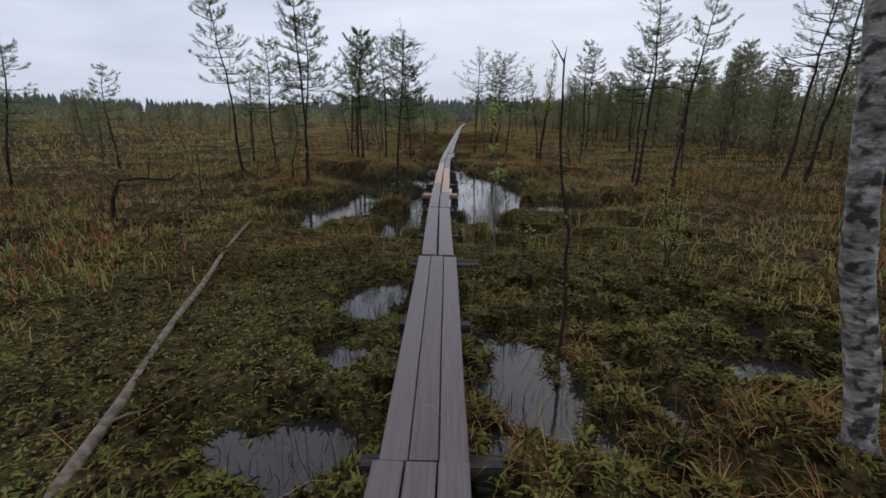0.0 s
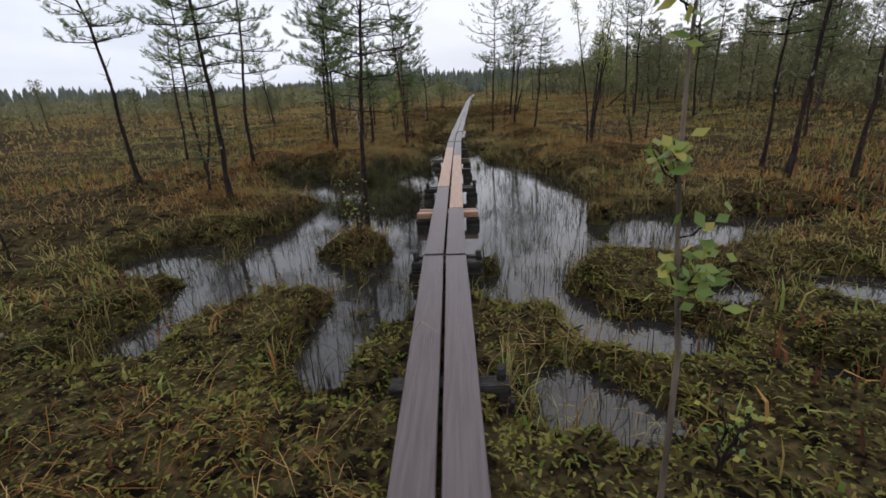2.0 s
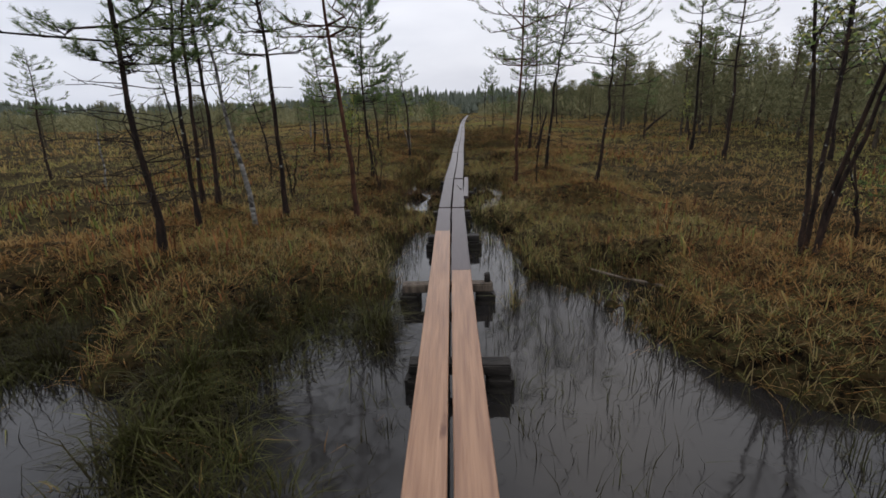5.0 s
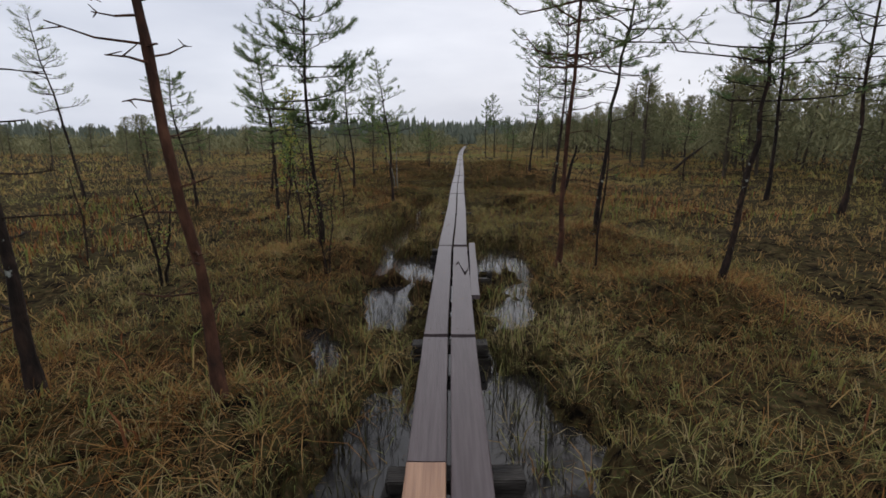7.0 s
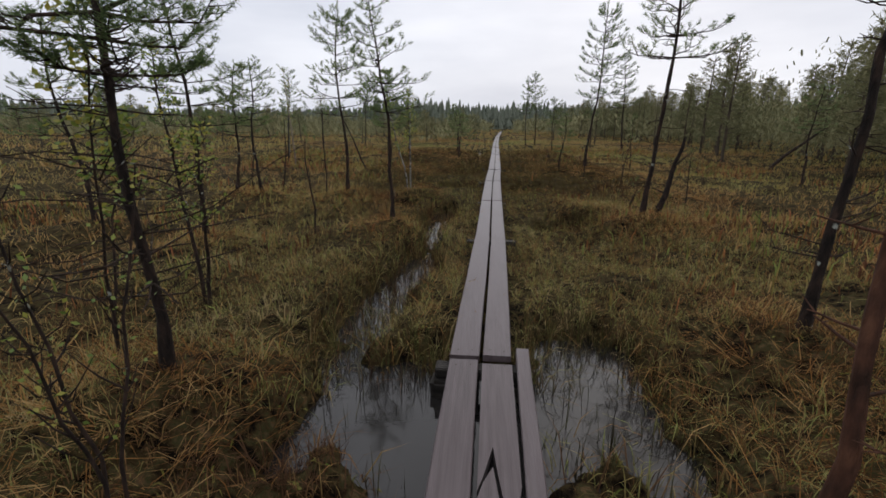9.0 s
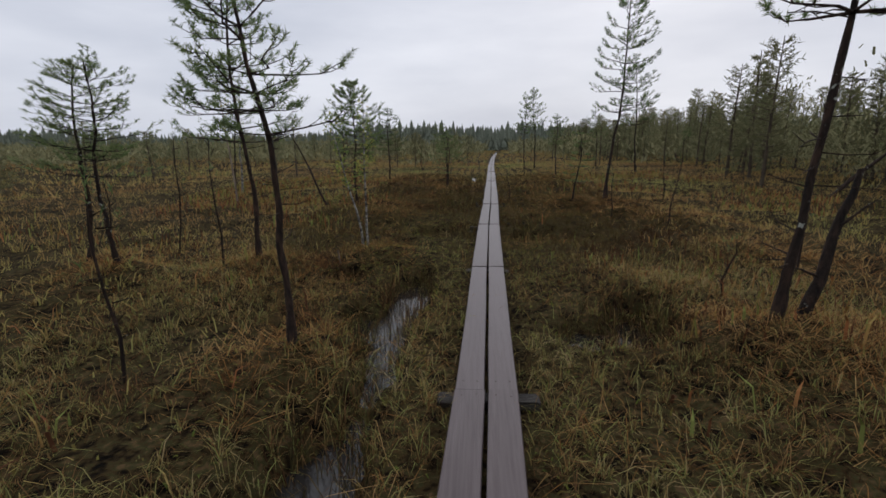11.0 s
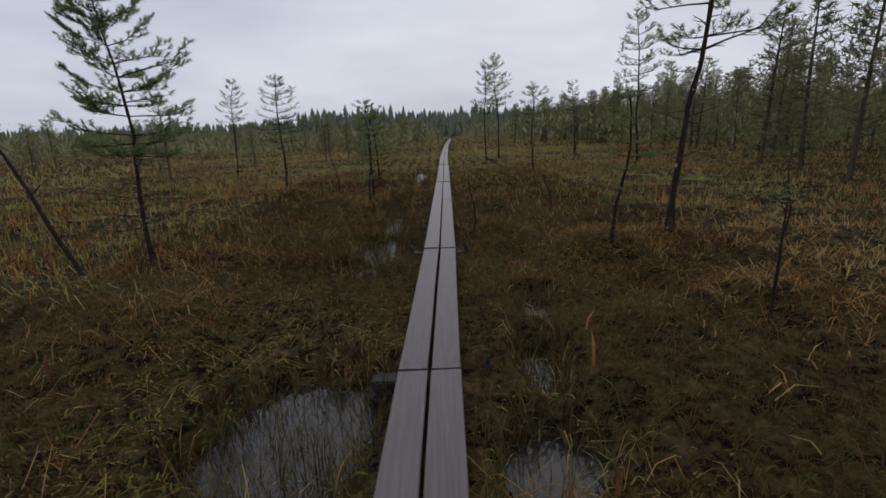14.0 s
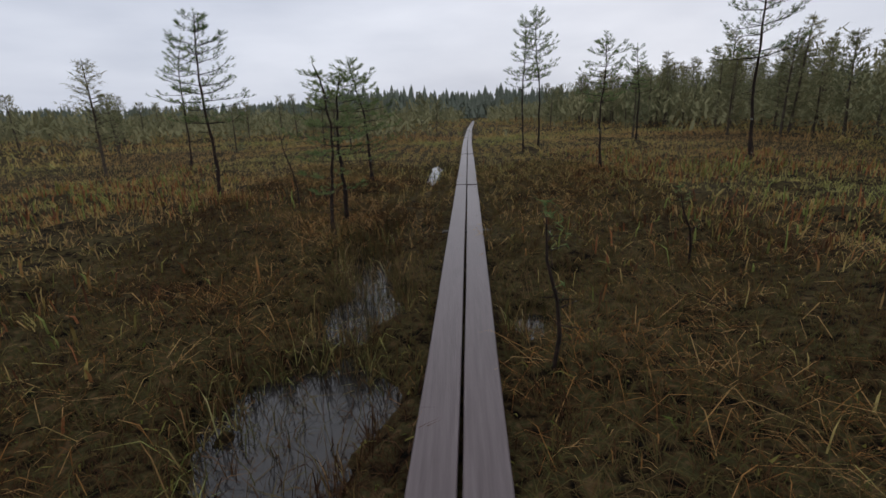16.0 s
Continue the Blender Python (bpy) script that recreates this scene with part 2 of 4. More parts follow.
POOLS_BANK = [
    (-3.19, 14.2, 0.45, 0.6), (-1.03, 13.9, 0.5, 0.95), (-1.65, 12.31, 0.42, 0.5), (-2.75, 12.55, 0.26, 0.32), (-0.5, 12.66, 0.3, 0.9), (0.78, 13.7, 0.52, 1.5),
    (1.0, 12.29, 0.75, 0.7), (1.56, 11.8, 0.3, 0.4), (2.23, 13.31, 0.4, 0.28), (2.72, 12.96, 0.3, 0.24), (3.79, 14.74, 0.21, 0.2), (-0.5, 16.9, 0.26, 1.3),
    (0.5, 16.6, 0.28, 1.0), (0.0, 14.6, 0.5, 2.2), (1.62, 15.5, 0.26, 0.3), (-2.3, 13.3, 0.4, 0.3), (0.0, 17.6, 0.32, 1.0), (-1.9, 12.5, 0.8, 0.5), (-2.5, 13.3, 0.7, 0.45)]
POOLS_BROKEN = [
    (-1.2, 18.05, 0.34, 0.2), (-1.08, 18.46, 0.14, 0.25), (0.45, 18.0, 0.22, 0.2), (-0.98, 22.5, 0.2, 0.75), (-0.62, 21.2, 0.36, 0.7), (-0.69, 19.96, 0.34, 0.42),
    (-0.66, 19.3, 0.18, 0.28), (-1.3, 18.95, 0.13, 0.14), (0.66, 21.5, 0.26, 0.8), (0.62, 20.17, 0.22, 0.52), (0.6, 19.07, 0.16, 0.14), (0.5, 19.55, 0.2, 0.14),
    (-0.71, 25.4, 0.11, 0.7), (-0.78, 24.08, 0.17, 0.62), (-0.86, 21.0, 0.2, 0.5), (-0.45, 21.3, 0.24, 0.55), (0.84, 21.9, 0.2, 0.42), (0.87, 20.86, 0.2, 0.2), (0.0, 20.6, 0.4, 0.9)]
POOLS_NORTH = [
    (-0.51, 30.85, 0.34, 0.5), (-0.76, 27.22, 0.17, 0.42), (-0.87, 26.41, 0.22, 0.24), (-1.55, 27.62, 0.12, 0.16), (1.47, 26.57, 0.13, 0.17), (1.47, 26.2, 0.18, 0.17),
    (1.0, 26.15, 0.13, 0.13), (-0.72, 38.0, 0.14, 0.6), (0.89, 30.52, 0.22, 0.18), (-0.7, 33.99, 0.24, 0.36), (0.98, 31.5, 0.1, 0.3), (-0.51, 34.98, 0.32, 0.45),
    (-0.48, 35.4, 0.36, 0.4), (-0.51, 36.6, 0.26, 0.5), (-0.5, 37.7, 0.14, 0.7), (-0.53, 39.08, 0.09, 0.6), (-0.23, 45.5, 0.2, 1.8), (1.2, 32.68, 0.15, 0.28), (0.89, 36.42, 0.15, 0.2)]
POOLS = POOLS_SOUTH + POOLS_POND + POOLS_BANK + POOLS_BROKEN + POOLS_NORTH
_ir = random.Random(17)
ISLANDS = [(-0.95, 9.15, 0.3), (1.75, 8.3, 0.52), (0.42, 8.62, 0.18), (1.95, 10.3, 0.17), (-2.9, 11.0, 0.8), (-1.45, 7.5, 0.3), (-0.36, 20.05, 0.2), (0.42, 20.4, 0.2)]
TUFTS = []
for lo_x, hi_x, lo_y, hi_y, many, small, large in ((-3.0, -0.4, 6.6, 8.5, 12, 0.08, 0.2), (0.4, 2.4, 6.6, 8.2, 8, 0.1, 0.24), (-4.0, -0.8, 12.4, 14.8, 7, 0.1, 0.25), (-1.3, -0.35, 17.5, 26, 18, 0.08, 0.2),
                                                    (0.35, 1.6, 17.5, 27, 18, 0.08, 0.2), (-1.1, -0.2, 29, 38, 14, 0.07, 0.16)):
    for _ in range(many):
        TUFTS.append((_ir.uniform(lo_x, hi_x), _ir.uniform(lo_y, hi_y), _ir.uniform(small, large)))

rng = np.random.default_rng(7)
GRID = rng.random((256, 256))


def vnoise(x, y, s):
    """Smooth value noise from 0 to 1 with cells of s metres."""
    u, v = np.asarray(x) / s + 91.3, np.asarray(y) / s + 47.7
    i, j = np.floor(u).astype(int), np.floor(v).astype(int)
    f, g = u - i, v - j
    f, g = f * f * (3 - 2 * f), g * g * (3 - 2 * g)
    a, b = GRID[i % 256, j % 256], GRID[(i + 1) % 256, j % 256]
    c, d = GRID[i % 256, (j + 1) % 256], GRID[(i + 1) % 256, (j + 1) % 256]
    return (a * (1 - f) + b * f) * (1 - g) + (c * (1 - f) + d * f) * g


def pool(x, y):
    """Above 0 in open water, below on land."""
    x, y = np.asarray(x, float), np.asarray(y, float)
    wob = 0.8 * (vnoise(x, y, 0.7) - 0.5) + 0.8 * (vnoise(x, y, 0.28) - 0.5) + 0.5 * (vnoise(x, y, 0.1) - 0.5)
    best = np.full(x.shape, -3.0)
    for cx, cy, rx, ry in POOLS:
        d = np.sqrt(((x - cx) / rx) ** 2 + ((y - cy) / ry) ** 2)
        best = np.maximum(best, ((1.36 if cy > 5 else 1.1) - d) * max(0.7, min(rx, ry) / 0.4))
    best = np.minimum(best, 0.9)
    for cx, cy, r in ISLANDS:
        best = best - 1.6 * np.exp(-((x - cx) ** 2 + (y - cy) ** 2) / (0.8 * r * r))
    for cx, cy, r in TUFTS:
        best = best - 0.6 * np.exp(-((x - cx) ** 2 + (y - cy) ** 2) / (r * r))
    soggy = np.clip((6.5 - y) / 2, 0, 1) * np.clip((x + 1.6) / 1.0, 0, 1)
    best = np.maximum(best, soggy * 2.2 * (vnoise(x + 7, y + 3, 0.2) - 0.66) - 3.0 * (1 - soggy))
    return best + wob * 0.7


TREES_SOUTH = [  # kind, x, y, height, lean
    ("B", -0.93, 9.42, 3.2, 0.15), ("B", -3.31, 11.07, 4.3, 0.0), ("B", -5.01, 13.57, 3.5, -0.1), ("A", 4.98, 12.04, 3.7, 0.1), ("A", 7.60, 14.99, 3.4, -0.1),
    ("A", 7.31, 26.02, 5.3, -0.1), ("A", 8.76, 11.86, 5.2, 0.5), ("A", 9.38, 11.92, 5.5, 0.5), ("A", -9.41, 13.08, 2.8, -0.1), ("B", -9.53, 9.72, 3.1, 0.5),
    ("A", 5.50, 10.90, 4.2, 0.3), ("A", 4.67, 10.93, 4.4, 0.1), ("B", -4.25, 14.10, 4.2, 0.2), ("A", -6.53, 15.57, 3.0, 0.2), ("C", -3.86, 11.53, 1.6, 0.2),
    ("A", -5.40, 12.10, 4.2, -0.3)]
TREES_POND = [
    ("B", 8.46, 22.05, 4.4, -0.3), ("C", 4.66, 16.14, 1.3, -0.1), ("D", -2.76, 15.37, 3.9, 0.0), ("A", -3.22, 16.87, 3.8, 0.1), ("A", -3.65, 17.80, 3.9, 0.3),
    ("B", -3.40, 17.78, 3.8, 0.1), ("E", -2.23, 17.26, 4.0, -0.1), ("G", -1.34, 17.38, 4.3, -0.25), ("G", 1.20, 20.20, 4.0, 0.05), ("E", 2.38, 19.1, 2.9, 0.25),
    ("B", 6.76, 23.20, 4.6, 0.0), ("A", -9.07, 21.57, 2.6, 0.1), ("F", -4.36, 20.38, 1.1, 0.0), ("A", -7.96, 25.11, 3.8, -0.5), ("B", -5.22, 24.56, 2.6, -0.3)]
TREES_MEADOW = [
    ("B", -3.38, 24.10, 3.0, -0.1), ("D", -1.68, 20.9, 3.5, -0.1), ("B", -2.55, 27.4, 3.1, -0.1), ("A", -1.27, 25.2, 2.8, -0.2), ("E", 2.05, 21.75, 4.0, 0.35),
    ("F", 1.54, 19.97, 1.6, 0.0), ("A", 7.81, 31.11, 2.3, 0.0), ("E", 2.3, 25.7, 4.2, 0.2), ("A", -4.11, 27.10, 2.2, -0.1), ("F", -2.32, 24.86, 1.3, 0.0),
    ("B", -4.78, 27.52, 2.3, 0.2), ("F", -4.39, 27.41, 1.0, 0.0), ("F", -2.91, 27.21, 1.5, 0.0), ("F", -4.31, 28.49, 1.7, 0.2)]
TREES_NORTH = [
    ("F", 3.68, 27.68, 1.0, 0.0), ("F", 2.50, 26.87, 0.6, 0.0), ("A", -6.98, 35.28, 3.0, 0.2), ("D", -3.08, 33.90, 2.9, 0.0), ("B", -3.45, 40.50, 2.7, 0.0),
    ("C", -1.04, 38.21, 1.8, 0.0), ("A", 3.17, 49.80, 4.3, -0.1), ("A", 2.50, 48.65, 3.8, -0.1), ("B", 3.12, 34.05, 4.6, 0.4), ("C", 2.28, 33.60, 1.65, 0.1),
    ("F", 3.31, 30.45, 1.5, 0.1), ("F", 4.48, 33.94, 1.0, 0.0), ("F", 2.60, 31.50, 0.9, 0.0), ("F", 0.84, 35.45, 0.9, 0.0), ("A", -6.80, 45.70, 3.2, 0.2),
    ("B", -1.08, 39.00, 1.8, 0.0), ("B", -1.30, 42.25, 2.2, -0.2), ("F", -2.09, 40.10, 1.2, -0.1), ("A", 3.36, 43.20, 2.5, -0.1), ("A", 6.82, 50.70, 3.1, -0.1)]
TREES = TREES_SOUTH + TREES_POND + TREES_MEADOW + TREES_NORTH + [("B", 7.03, 44.21, 4.6, -0.3), ("F", 2.48, 37.35, 0.7, -0.1)]
MOUNDS = [(t[1], t[2], 0.45, 0.13) for t in TREES if t[0] != "F"] + [
    (1.18, 3.08, 0.25, 0.05), (0.52, 2.0, 0.16, 0.06), (2.0, 1.7, 0.4, 0.1), (2.2, 1.45, 0.7, 0.22), (3.1, 15.0, 0.8, 0.2), (-1.4, 28.4, 0.45, 0.16),
    (1.95, 10.3, 0.2, 0.06), (-2.5, 15.3, 0.9, 0.14), (-1.7, 16.2, 0.6, 0.12), (-4.1, 15.8, 0.9, 0.12), (2.4, 14.4, 0.6, 0.12), (2.6, 25.2, 0.7, 0.14), (1.8, 19.5, 0.55, 0.16), (2.2, 18.9, 0.5, 0.12),
    (2.87, 32.0, 0.4, 0.2), (3.98, 31.0, 0.6, 0.24), (3.7, 28.6, 0.6, 0.14), (2.0, 26.9, 0.5, 0.16), (-2.2, 27.1, 0.7, 0.14), (-1.9, 32.2, 0.5, 0.1), (-2.2, 34.3, 0.5, 0.14),
    (2.4, 34.1, 0.5, 0.16), (1.1, 35.5, 0.22, 0.1), (-2.1, 20.6, 0.5, 0.14), (1.85, 21.1, 0.4, 0.12)]


def height(x, y):
    """Height of the bog's surface."""
    x, y = np.asarray(x, float), np.asarray(y, float)
    z = -0.19 + 0.10 * vnoise(x, y, 1.4) + 0.06 * vnoise(x, y, 0.5) + 0.03 * vnoise(x, y, 0.15)
    p = pool(x, y)
    out = np.clip((np.abs(x - 0.1) - 0.8) / 2.2, 0, 1) * np.clip((y - 9) / 4, 0, 1) * np.clip((0.1 - p) / 0.8, 0, 1)
    z = z + out * (0.03 + 0.12 * vnoise(x, y, 2.6))
    for cx, cy, r, h in MOUNDS:
        z = z + h * np.exp(-((x - cx) ** 2 + (y - cy) ** 2) / (r * r))
    clear = np.clip((np.abs(x - 0.1) - 0.55) / 0.5, 0, 1) * np.clip((44 - y) / 3, 0, 1)
    z = z + 0.16 * (vnoise(x + 9, y, 0.75) - 0.4) * clear * np.clip((-p - 0.4) / 0.6, 0, 1)
    return z - (0.30 + 0.09 * out) * np.clip((p + 0.38) / 0.85, 0, 1)


def mesh_from(name, verts, tris, mat, smooth=False):
    """A mesh from arrays of corners and triangles."""
    me = bpy.data.meshes.new(name)
    verts, tris = np.asarray(verts, np.float32), np.asarray(tris, np.int32)
    n = tris.shape[1]
    me.vertices.add(len(verts))
    me.vertices.foreach_set("co", verts.ravel())
    me.loops.add(tris.size)
    me.loops.foreach_set("vertex_index", tris.ravel())
    me.polygons.add(len(tris))
    me.polygons.foreach_set("loop_start", np.arange(0, tris.size, n, dtype=np.int32))
    me.polygons.foreach_set("loop_total", np.full(len(tris), n, np.int32))
    me.polygons.foreach_set("use_smooth", np.full(len(tris), smooth, bool))
    me.materials.append(mat)
    me.update(calc_edges=True)
    return me


def part(name, me, parent, label=""):
    ob = new(name, me)
    ob.parent = parent
    if label:
        tagged(ob, label)
    return ob


# ---- ground and water ----
def axis(lo, hi, step, far):
    """Even steps between lo and hi, growing steps out to far on both sides."""
    mid = list(np.arange(lo, hi + step / 2, step))
    up, s = [], step
    while (up[-1] if up else hi) < far:
        s *= 1.22
        up.append((up[-1] if up else hi) + s)
    down, s = [], step
    while (down[-1] if down else lo) > -far:
        s *= 1.22
        down.append((down[-1] if down else lo) - s)
    return np.array(down[::-1] + mid + up)


gx, gy = axis(-5.0, 5.0, 0.09, 900), axis(-2.5, 47.0, 0.11, 900)
GX, GY = np.meshgrid(gx, gy)
GZ = height(GX, GY)
nx, ny = len(gx), len(gy)
idx = np.arange(nx * ny).reshape(ny, nx)
quads = np.stack([idx[:-1, :-1], idx[:-1, 1:], idx[1:, 1:], idx[1:, :-1]], -1).reshape(-1, 4)
ground = new("ground", mesh_from("ground", np.stack([GX, GY, GZ], -1).reshape(-1, 3), quads, M_PEAT, True))
tagged(ground, "wet brown peat bog with moss hummocks and pools", "ground", kind="structure")

wb = bmesh.new()
bmesh.ops.create_grid(wb, x_segments=2, y_segments=2, size=1)
for v in wb.verts:
    v.co = (v.co.x * 12, 24 + v.co.y * 30, WATER_Z)
wme = bpy.data.meshes.new("water")
wb.to_mesh(wme)
wb.free()
wme.materials.append(M_WATER)
tagged(new("water", wme), "dark still bog water reflecting a grey sky", "water", kind="structure")


# ---- grasses: many small blades, too many to count ----
def blades(x, y, z, h, lean, width, bend=0.5, flat=0.0):
    """Curved blades with three triangles each, growing from the given roots."""
    n = len(x)
    a = rng.random(n) * 2 * np.pi
    dx, dy = np.cos(a), np.sin(a)
    b = a + np.pi / 2 + (rng.random(n) - 0.5)
    px, py = np.cos(b) * width / 2, np.sin(b) * width / 2
    l1, l2 = lean * h * bend, lean * h * 1.25
    h1, h2 = h * 0.62 * (1 - flat), h * (1 - flat) * np.clip(1.1 - 0.5 * lean, 0.1, 1)
    v = np.empty((n, 5, 3), np.float32)
    v[:, 0] = np.stack([x - px, y - py, z], -1)
    v[:, 1] = np.stack([x + px, y + py, z], -1)
    v[:, 2] = np.stack([x + dx * l1 + px * 0.8, y + dy * l1 + py * 0.8, z + h1], -1)
    v[:, 3] = np.stack([x + dx * l1 - px * 0.8, y + dy * l1 - py * 0.8, z + h1], -1)
    v[:, 4] = np.stack([x + dx * l2, y + dy * l2, z + h2], -1)
    k = np.arange(n)[:, None] * 5
    t = np.concatenate([k + [0, 1, 2], k + [0, 2, 3], k + [3, 2, 4]], 1).reshape(-1, 3)
    return v.reshape(-1, 3), t


def scatter(n, x0, x1, y0, y1):
    return x0 + rng.random(n) * (x1 - x0), y0 + rng.random(n) * (y1 - y0)


def line_x(y):
    """The boardwalk's middle line."""
    return np.interp(y, (-4, 1.6, 5.3, 8.5, 11.8, 15.4, 18.4, 21.5, 24.9, 28, 31.2, 34.3, 38.7, 45.6, 55, 74, 97, 150),
                     (0.1, 0.11, 0.06, -0.02, -0.045, -0.06, -0.055, -0.01, 0.09, 0.15, 0.225, 0.33, 0.44, 0.61, 0.82, 1.45, 2.5, 5.2))


def off_boards(x, y, gap=0.24):
    return np.abs(x - line_x(y)) > gap


def stuff(name, data, mat, label):
    return tagged(new(name, mesh_from(name, *data, mat)), label, "vegetation", kind="stuff")


def grow(n, box_, keep, h, lean, width, bend=0.5, clump=0.0, sink=0.02):
    x, y = scatter(n, *box_)
    k = keep(x, y)
    x, y = x[k], y[k]
    if clump:
        ci, cj = np.floor(x / clump).astype(int), np.floor(y / clump).astype(int)
        s = (ci + GRID[ci % 256, cj % 256]) * clump
        t = (cj + GRID[(cj + 77) % 256, (ci + 131) % 256]) * clump
        pull = 0.75 * GRID[(ci + 40) % 256, (cj + 90) % 256]
        x, y = x + pull * (s - x), y + pull * (t - y)
    z = height(x, y) - sink
    m = len(x)
    r = rng.random(m)
    return blades(x, y, z, h[0] + (h[1] - h[0]) * r * r, lean[0] + (lean[1] - lean[0]) * rng.random(m), width[0] + (width[1] - width[0]) * rng.random(m), bend)


def land(x, y):
    r = rng.random(len(x))
    return (height(x, y) > WATER_Z + 0.01 - 0.06 * r * r) & off_boards(x, y)


def mossy(x, y):
    """Where the green moss mats lie."""
    south = np.clip((11 - y) / 4.5, 0, 1) * 0.85 + 0.06
    patch = np.exp(-(((x + 0.8) / 0.8) ** 2 + ((y - 28.3) / 2.2) ** 2)) + np.exp(-(((x + 0.9) / 0.9) ** 2 + ((y - 31.5) / 1.2) ** 2)) + 0.6 * np.exp(-(((x - 0.9) / 0.5) ** 2 + ((y - 28.5) / 2.0) ** 2))
    return south * (0.55 + 0.9 * vnoise(x, y, 0.9)) + 0.9 * patch


def dry(x, y):
    """Where dead straw lies: on the mounds and in streaks."""
    d = 0.9 * np.clip(vnoise(x, y, 1.1) - 0.55, 0, 1) * np.clip(y / 9, 0.05, 1)
    for cx, cy, r, h in MOUNDS:
        d = d + 0.8 * np.exp(-((x - cx) ** 2 + (y - cy) ** 2) / (1.2 * r * r + 0.1))
    return d


def sedgy(x, y):
    return land(x, y) & (rng.random(len(x)) > 1.15 * mossy(x, y)) & (rng.random(len(x)) < 3.2 * vnoise(x + 3, y, 0.42) - 0.4 + np.clip((4 - y) / 4, 0, 1) + 0.5 * np.clip((y - 26) / 3, 0, 1))


BLADE = dict(h=(0.04, 0.19), lean=(0.2, 1.5), width=(0.002, 0.006), clump=0.2)
stuff("sedge_grass", grow(330000, (-3.6, 3.7, -0.6, 30.0), lambda x, y: sedgy(x, y) & (y < 27 + 3 * rng.random(len(x))) & (y > 4 + 7 * rng.random(len(x))), **BLADE), M_SEDGE, "olive and tan sedge growing thickly on the bog")
stuff("marsh_sedge", grow(110000, (-3.6, 3.7, -0.6, 11.0), lambda x, y: sedgy(x, y) & (y < 4 + 7 * rng.random(len(x))), (0.03, 0.11), (0.4, 2.0), (0.002, 0.006), clump=0.2), M_WET_SHADE_SEDGE, "short wet sedge between the moss mats, darkened with shade")
stuff("wet_sedge", grow(220000, (-3.6, 3.7, 27.0, 46.0), lambda x, y: sedgy(x, y) & (y > 27 + 3 * rng.random(len(x))), **BLADE), M_WET_SHADE_SEDGE, "wet brown sedge covering the open bog, darkened with shade")
stuff("path_sedge", grow(150000, (-2.4, 2.6, 5.0, 38.0), sedgy, (0.03, 0.13), (0.4, 2.4), (0.002, 0.006), clump=0.12), M_WET_SHADE_SEDGE, "fine brown sedge crowding along the boardwalk, darkened with shade")
stuff("drowned_sedge", grow(170000, (-4.2, 4.2, 5.0, 46.0), lambda x, y: (np.abs(pool(x, y) - 0.1) < 0.3) & (vnoise(x, y, 0.3) > 0.5) & off_boards(x, y), (0.10, 0.30), (0.1, 1.2), (0.004, 0.009), clump=0.15, sink=0.0),
      M_SEDGE, "tufts of sedge standing in the shallow water")
stuff("moss_carpet", grow(400000, (-4.4, 4.4, -0.6, 10.5), lambda x, y: land(x, y) & (rng.random(len(x)) < 1.3 * mossy(x, y)), (0.015, 0.05), (0.9, 2.4), (0.010, 0.025), bend=0.9, clump=0.06),
      M_MOSS, "yellow-green crumpled moss and bog bean leaves")
stuff("moss_patch", grow(170000, (-2.4, 2.4, 10.0, 36.0), lambda x, y: land(x, y) & (rng.random(len(x)) < 1.4 * mossy(x, y)), (0.025, 0.065), (0.8, 2.2), (0.007, 0.018), bend=0.7, clump=0.1),
      M_MOSS, "yellow-green moss mats between the sedges")
stuff("dead_straw", grow(420000, (-5.0, 5.0, 0.0, 46.0), lambda x, y: land(x, y) & (rng.random(len(x)) < dry(x, y)), (0.05, 0.20), (0.9, 2.6), (0.0025, 0.006), bend=0.8, clump=0.3),
      M_STRAW, "orange dead grass drooping over the hummocks")
stuff("heather", grow(130000, (-9, 9, 3.0, 48.0), lambda x, y: land(x, y) & (np.abs(x) > 0.9) & (rng.random(len(x)) < 1.6 * np.clip(vnoise(x + 31, y, 1.9) - 0.45, 0, 1) * np.clip((np.abs(x) - 1.0) / 4.0, 0.05, 1)),
      (0.10, 0.30), (0.1, 0.7), (0.012, 0.026), bend=0.3, clump=0.3), M_HEATHER, "reddish brown heather and dwarf shrubs")
def wet(x, y):
    return (pool(x, y) > -0.15) & off_boards(x, y, 0.28) & (rng.random(len(x)) < np.clip(2.4 * vnoise(x + 5, y, 0.55) - 0.65, 0.07, 1))


stuff("pool_reeds", grow(130000, (-4.0, 3.6, 0.0, 46.0), wet, (0.14, 0.40), (0.0, 0.7), (0.003, 0.007), sink=0.0, clump=0.2), M_REED, "thin dark reeds standing in the bog pools")
stuff("pond_reeds", grow(26000, (-4.2, 3.4, 8.5, 19.0), wet, (0.16, 0.36), (0.0, 0.8), (0.003, 0.008), sink=0.0, clump=0.25), M_REED, "thin dark reeds and drowned sedge in the pond")


stuff("flooded_sedge", grow(50000, (-1.8, 2.2, 21.5, 40.0), lambda x, y: (pool(x, y) > -0.15) & off_boards(x, y, 0.28), (0.14, 0.36), (0.1, 1.0), (0.003, 0.008), sink=-0.03, clump=0.15), M_WET_SHADE_SEDGE, "brown sedge blades lying in the shallow pools")
stuff("reed_bed", grow(120000, (-4.2, -0.55, 10.0, 15.0), lambda x, y: (pool(x, y) > -0.2) & (rng.random(len(x)) < np.clip(5.0 * (vnoise(x, y, 0.7) - 0.53), 0, 0.9)), (0.16, 0.42), (0.1, 1.4), (0.004, 0.010), sink=0.0, clump=0.25),
      M_REED, "dense dark bed of drowned sedge in the pond")


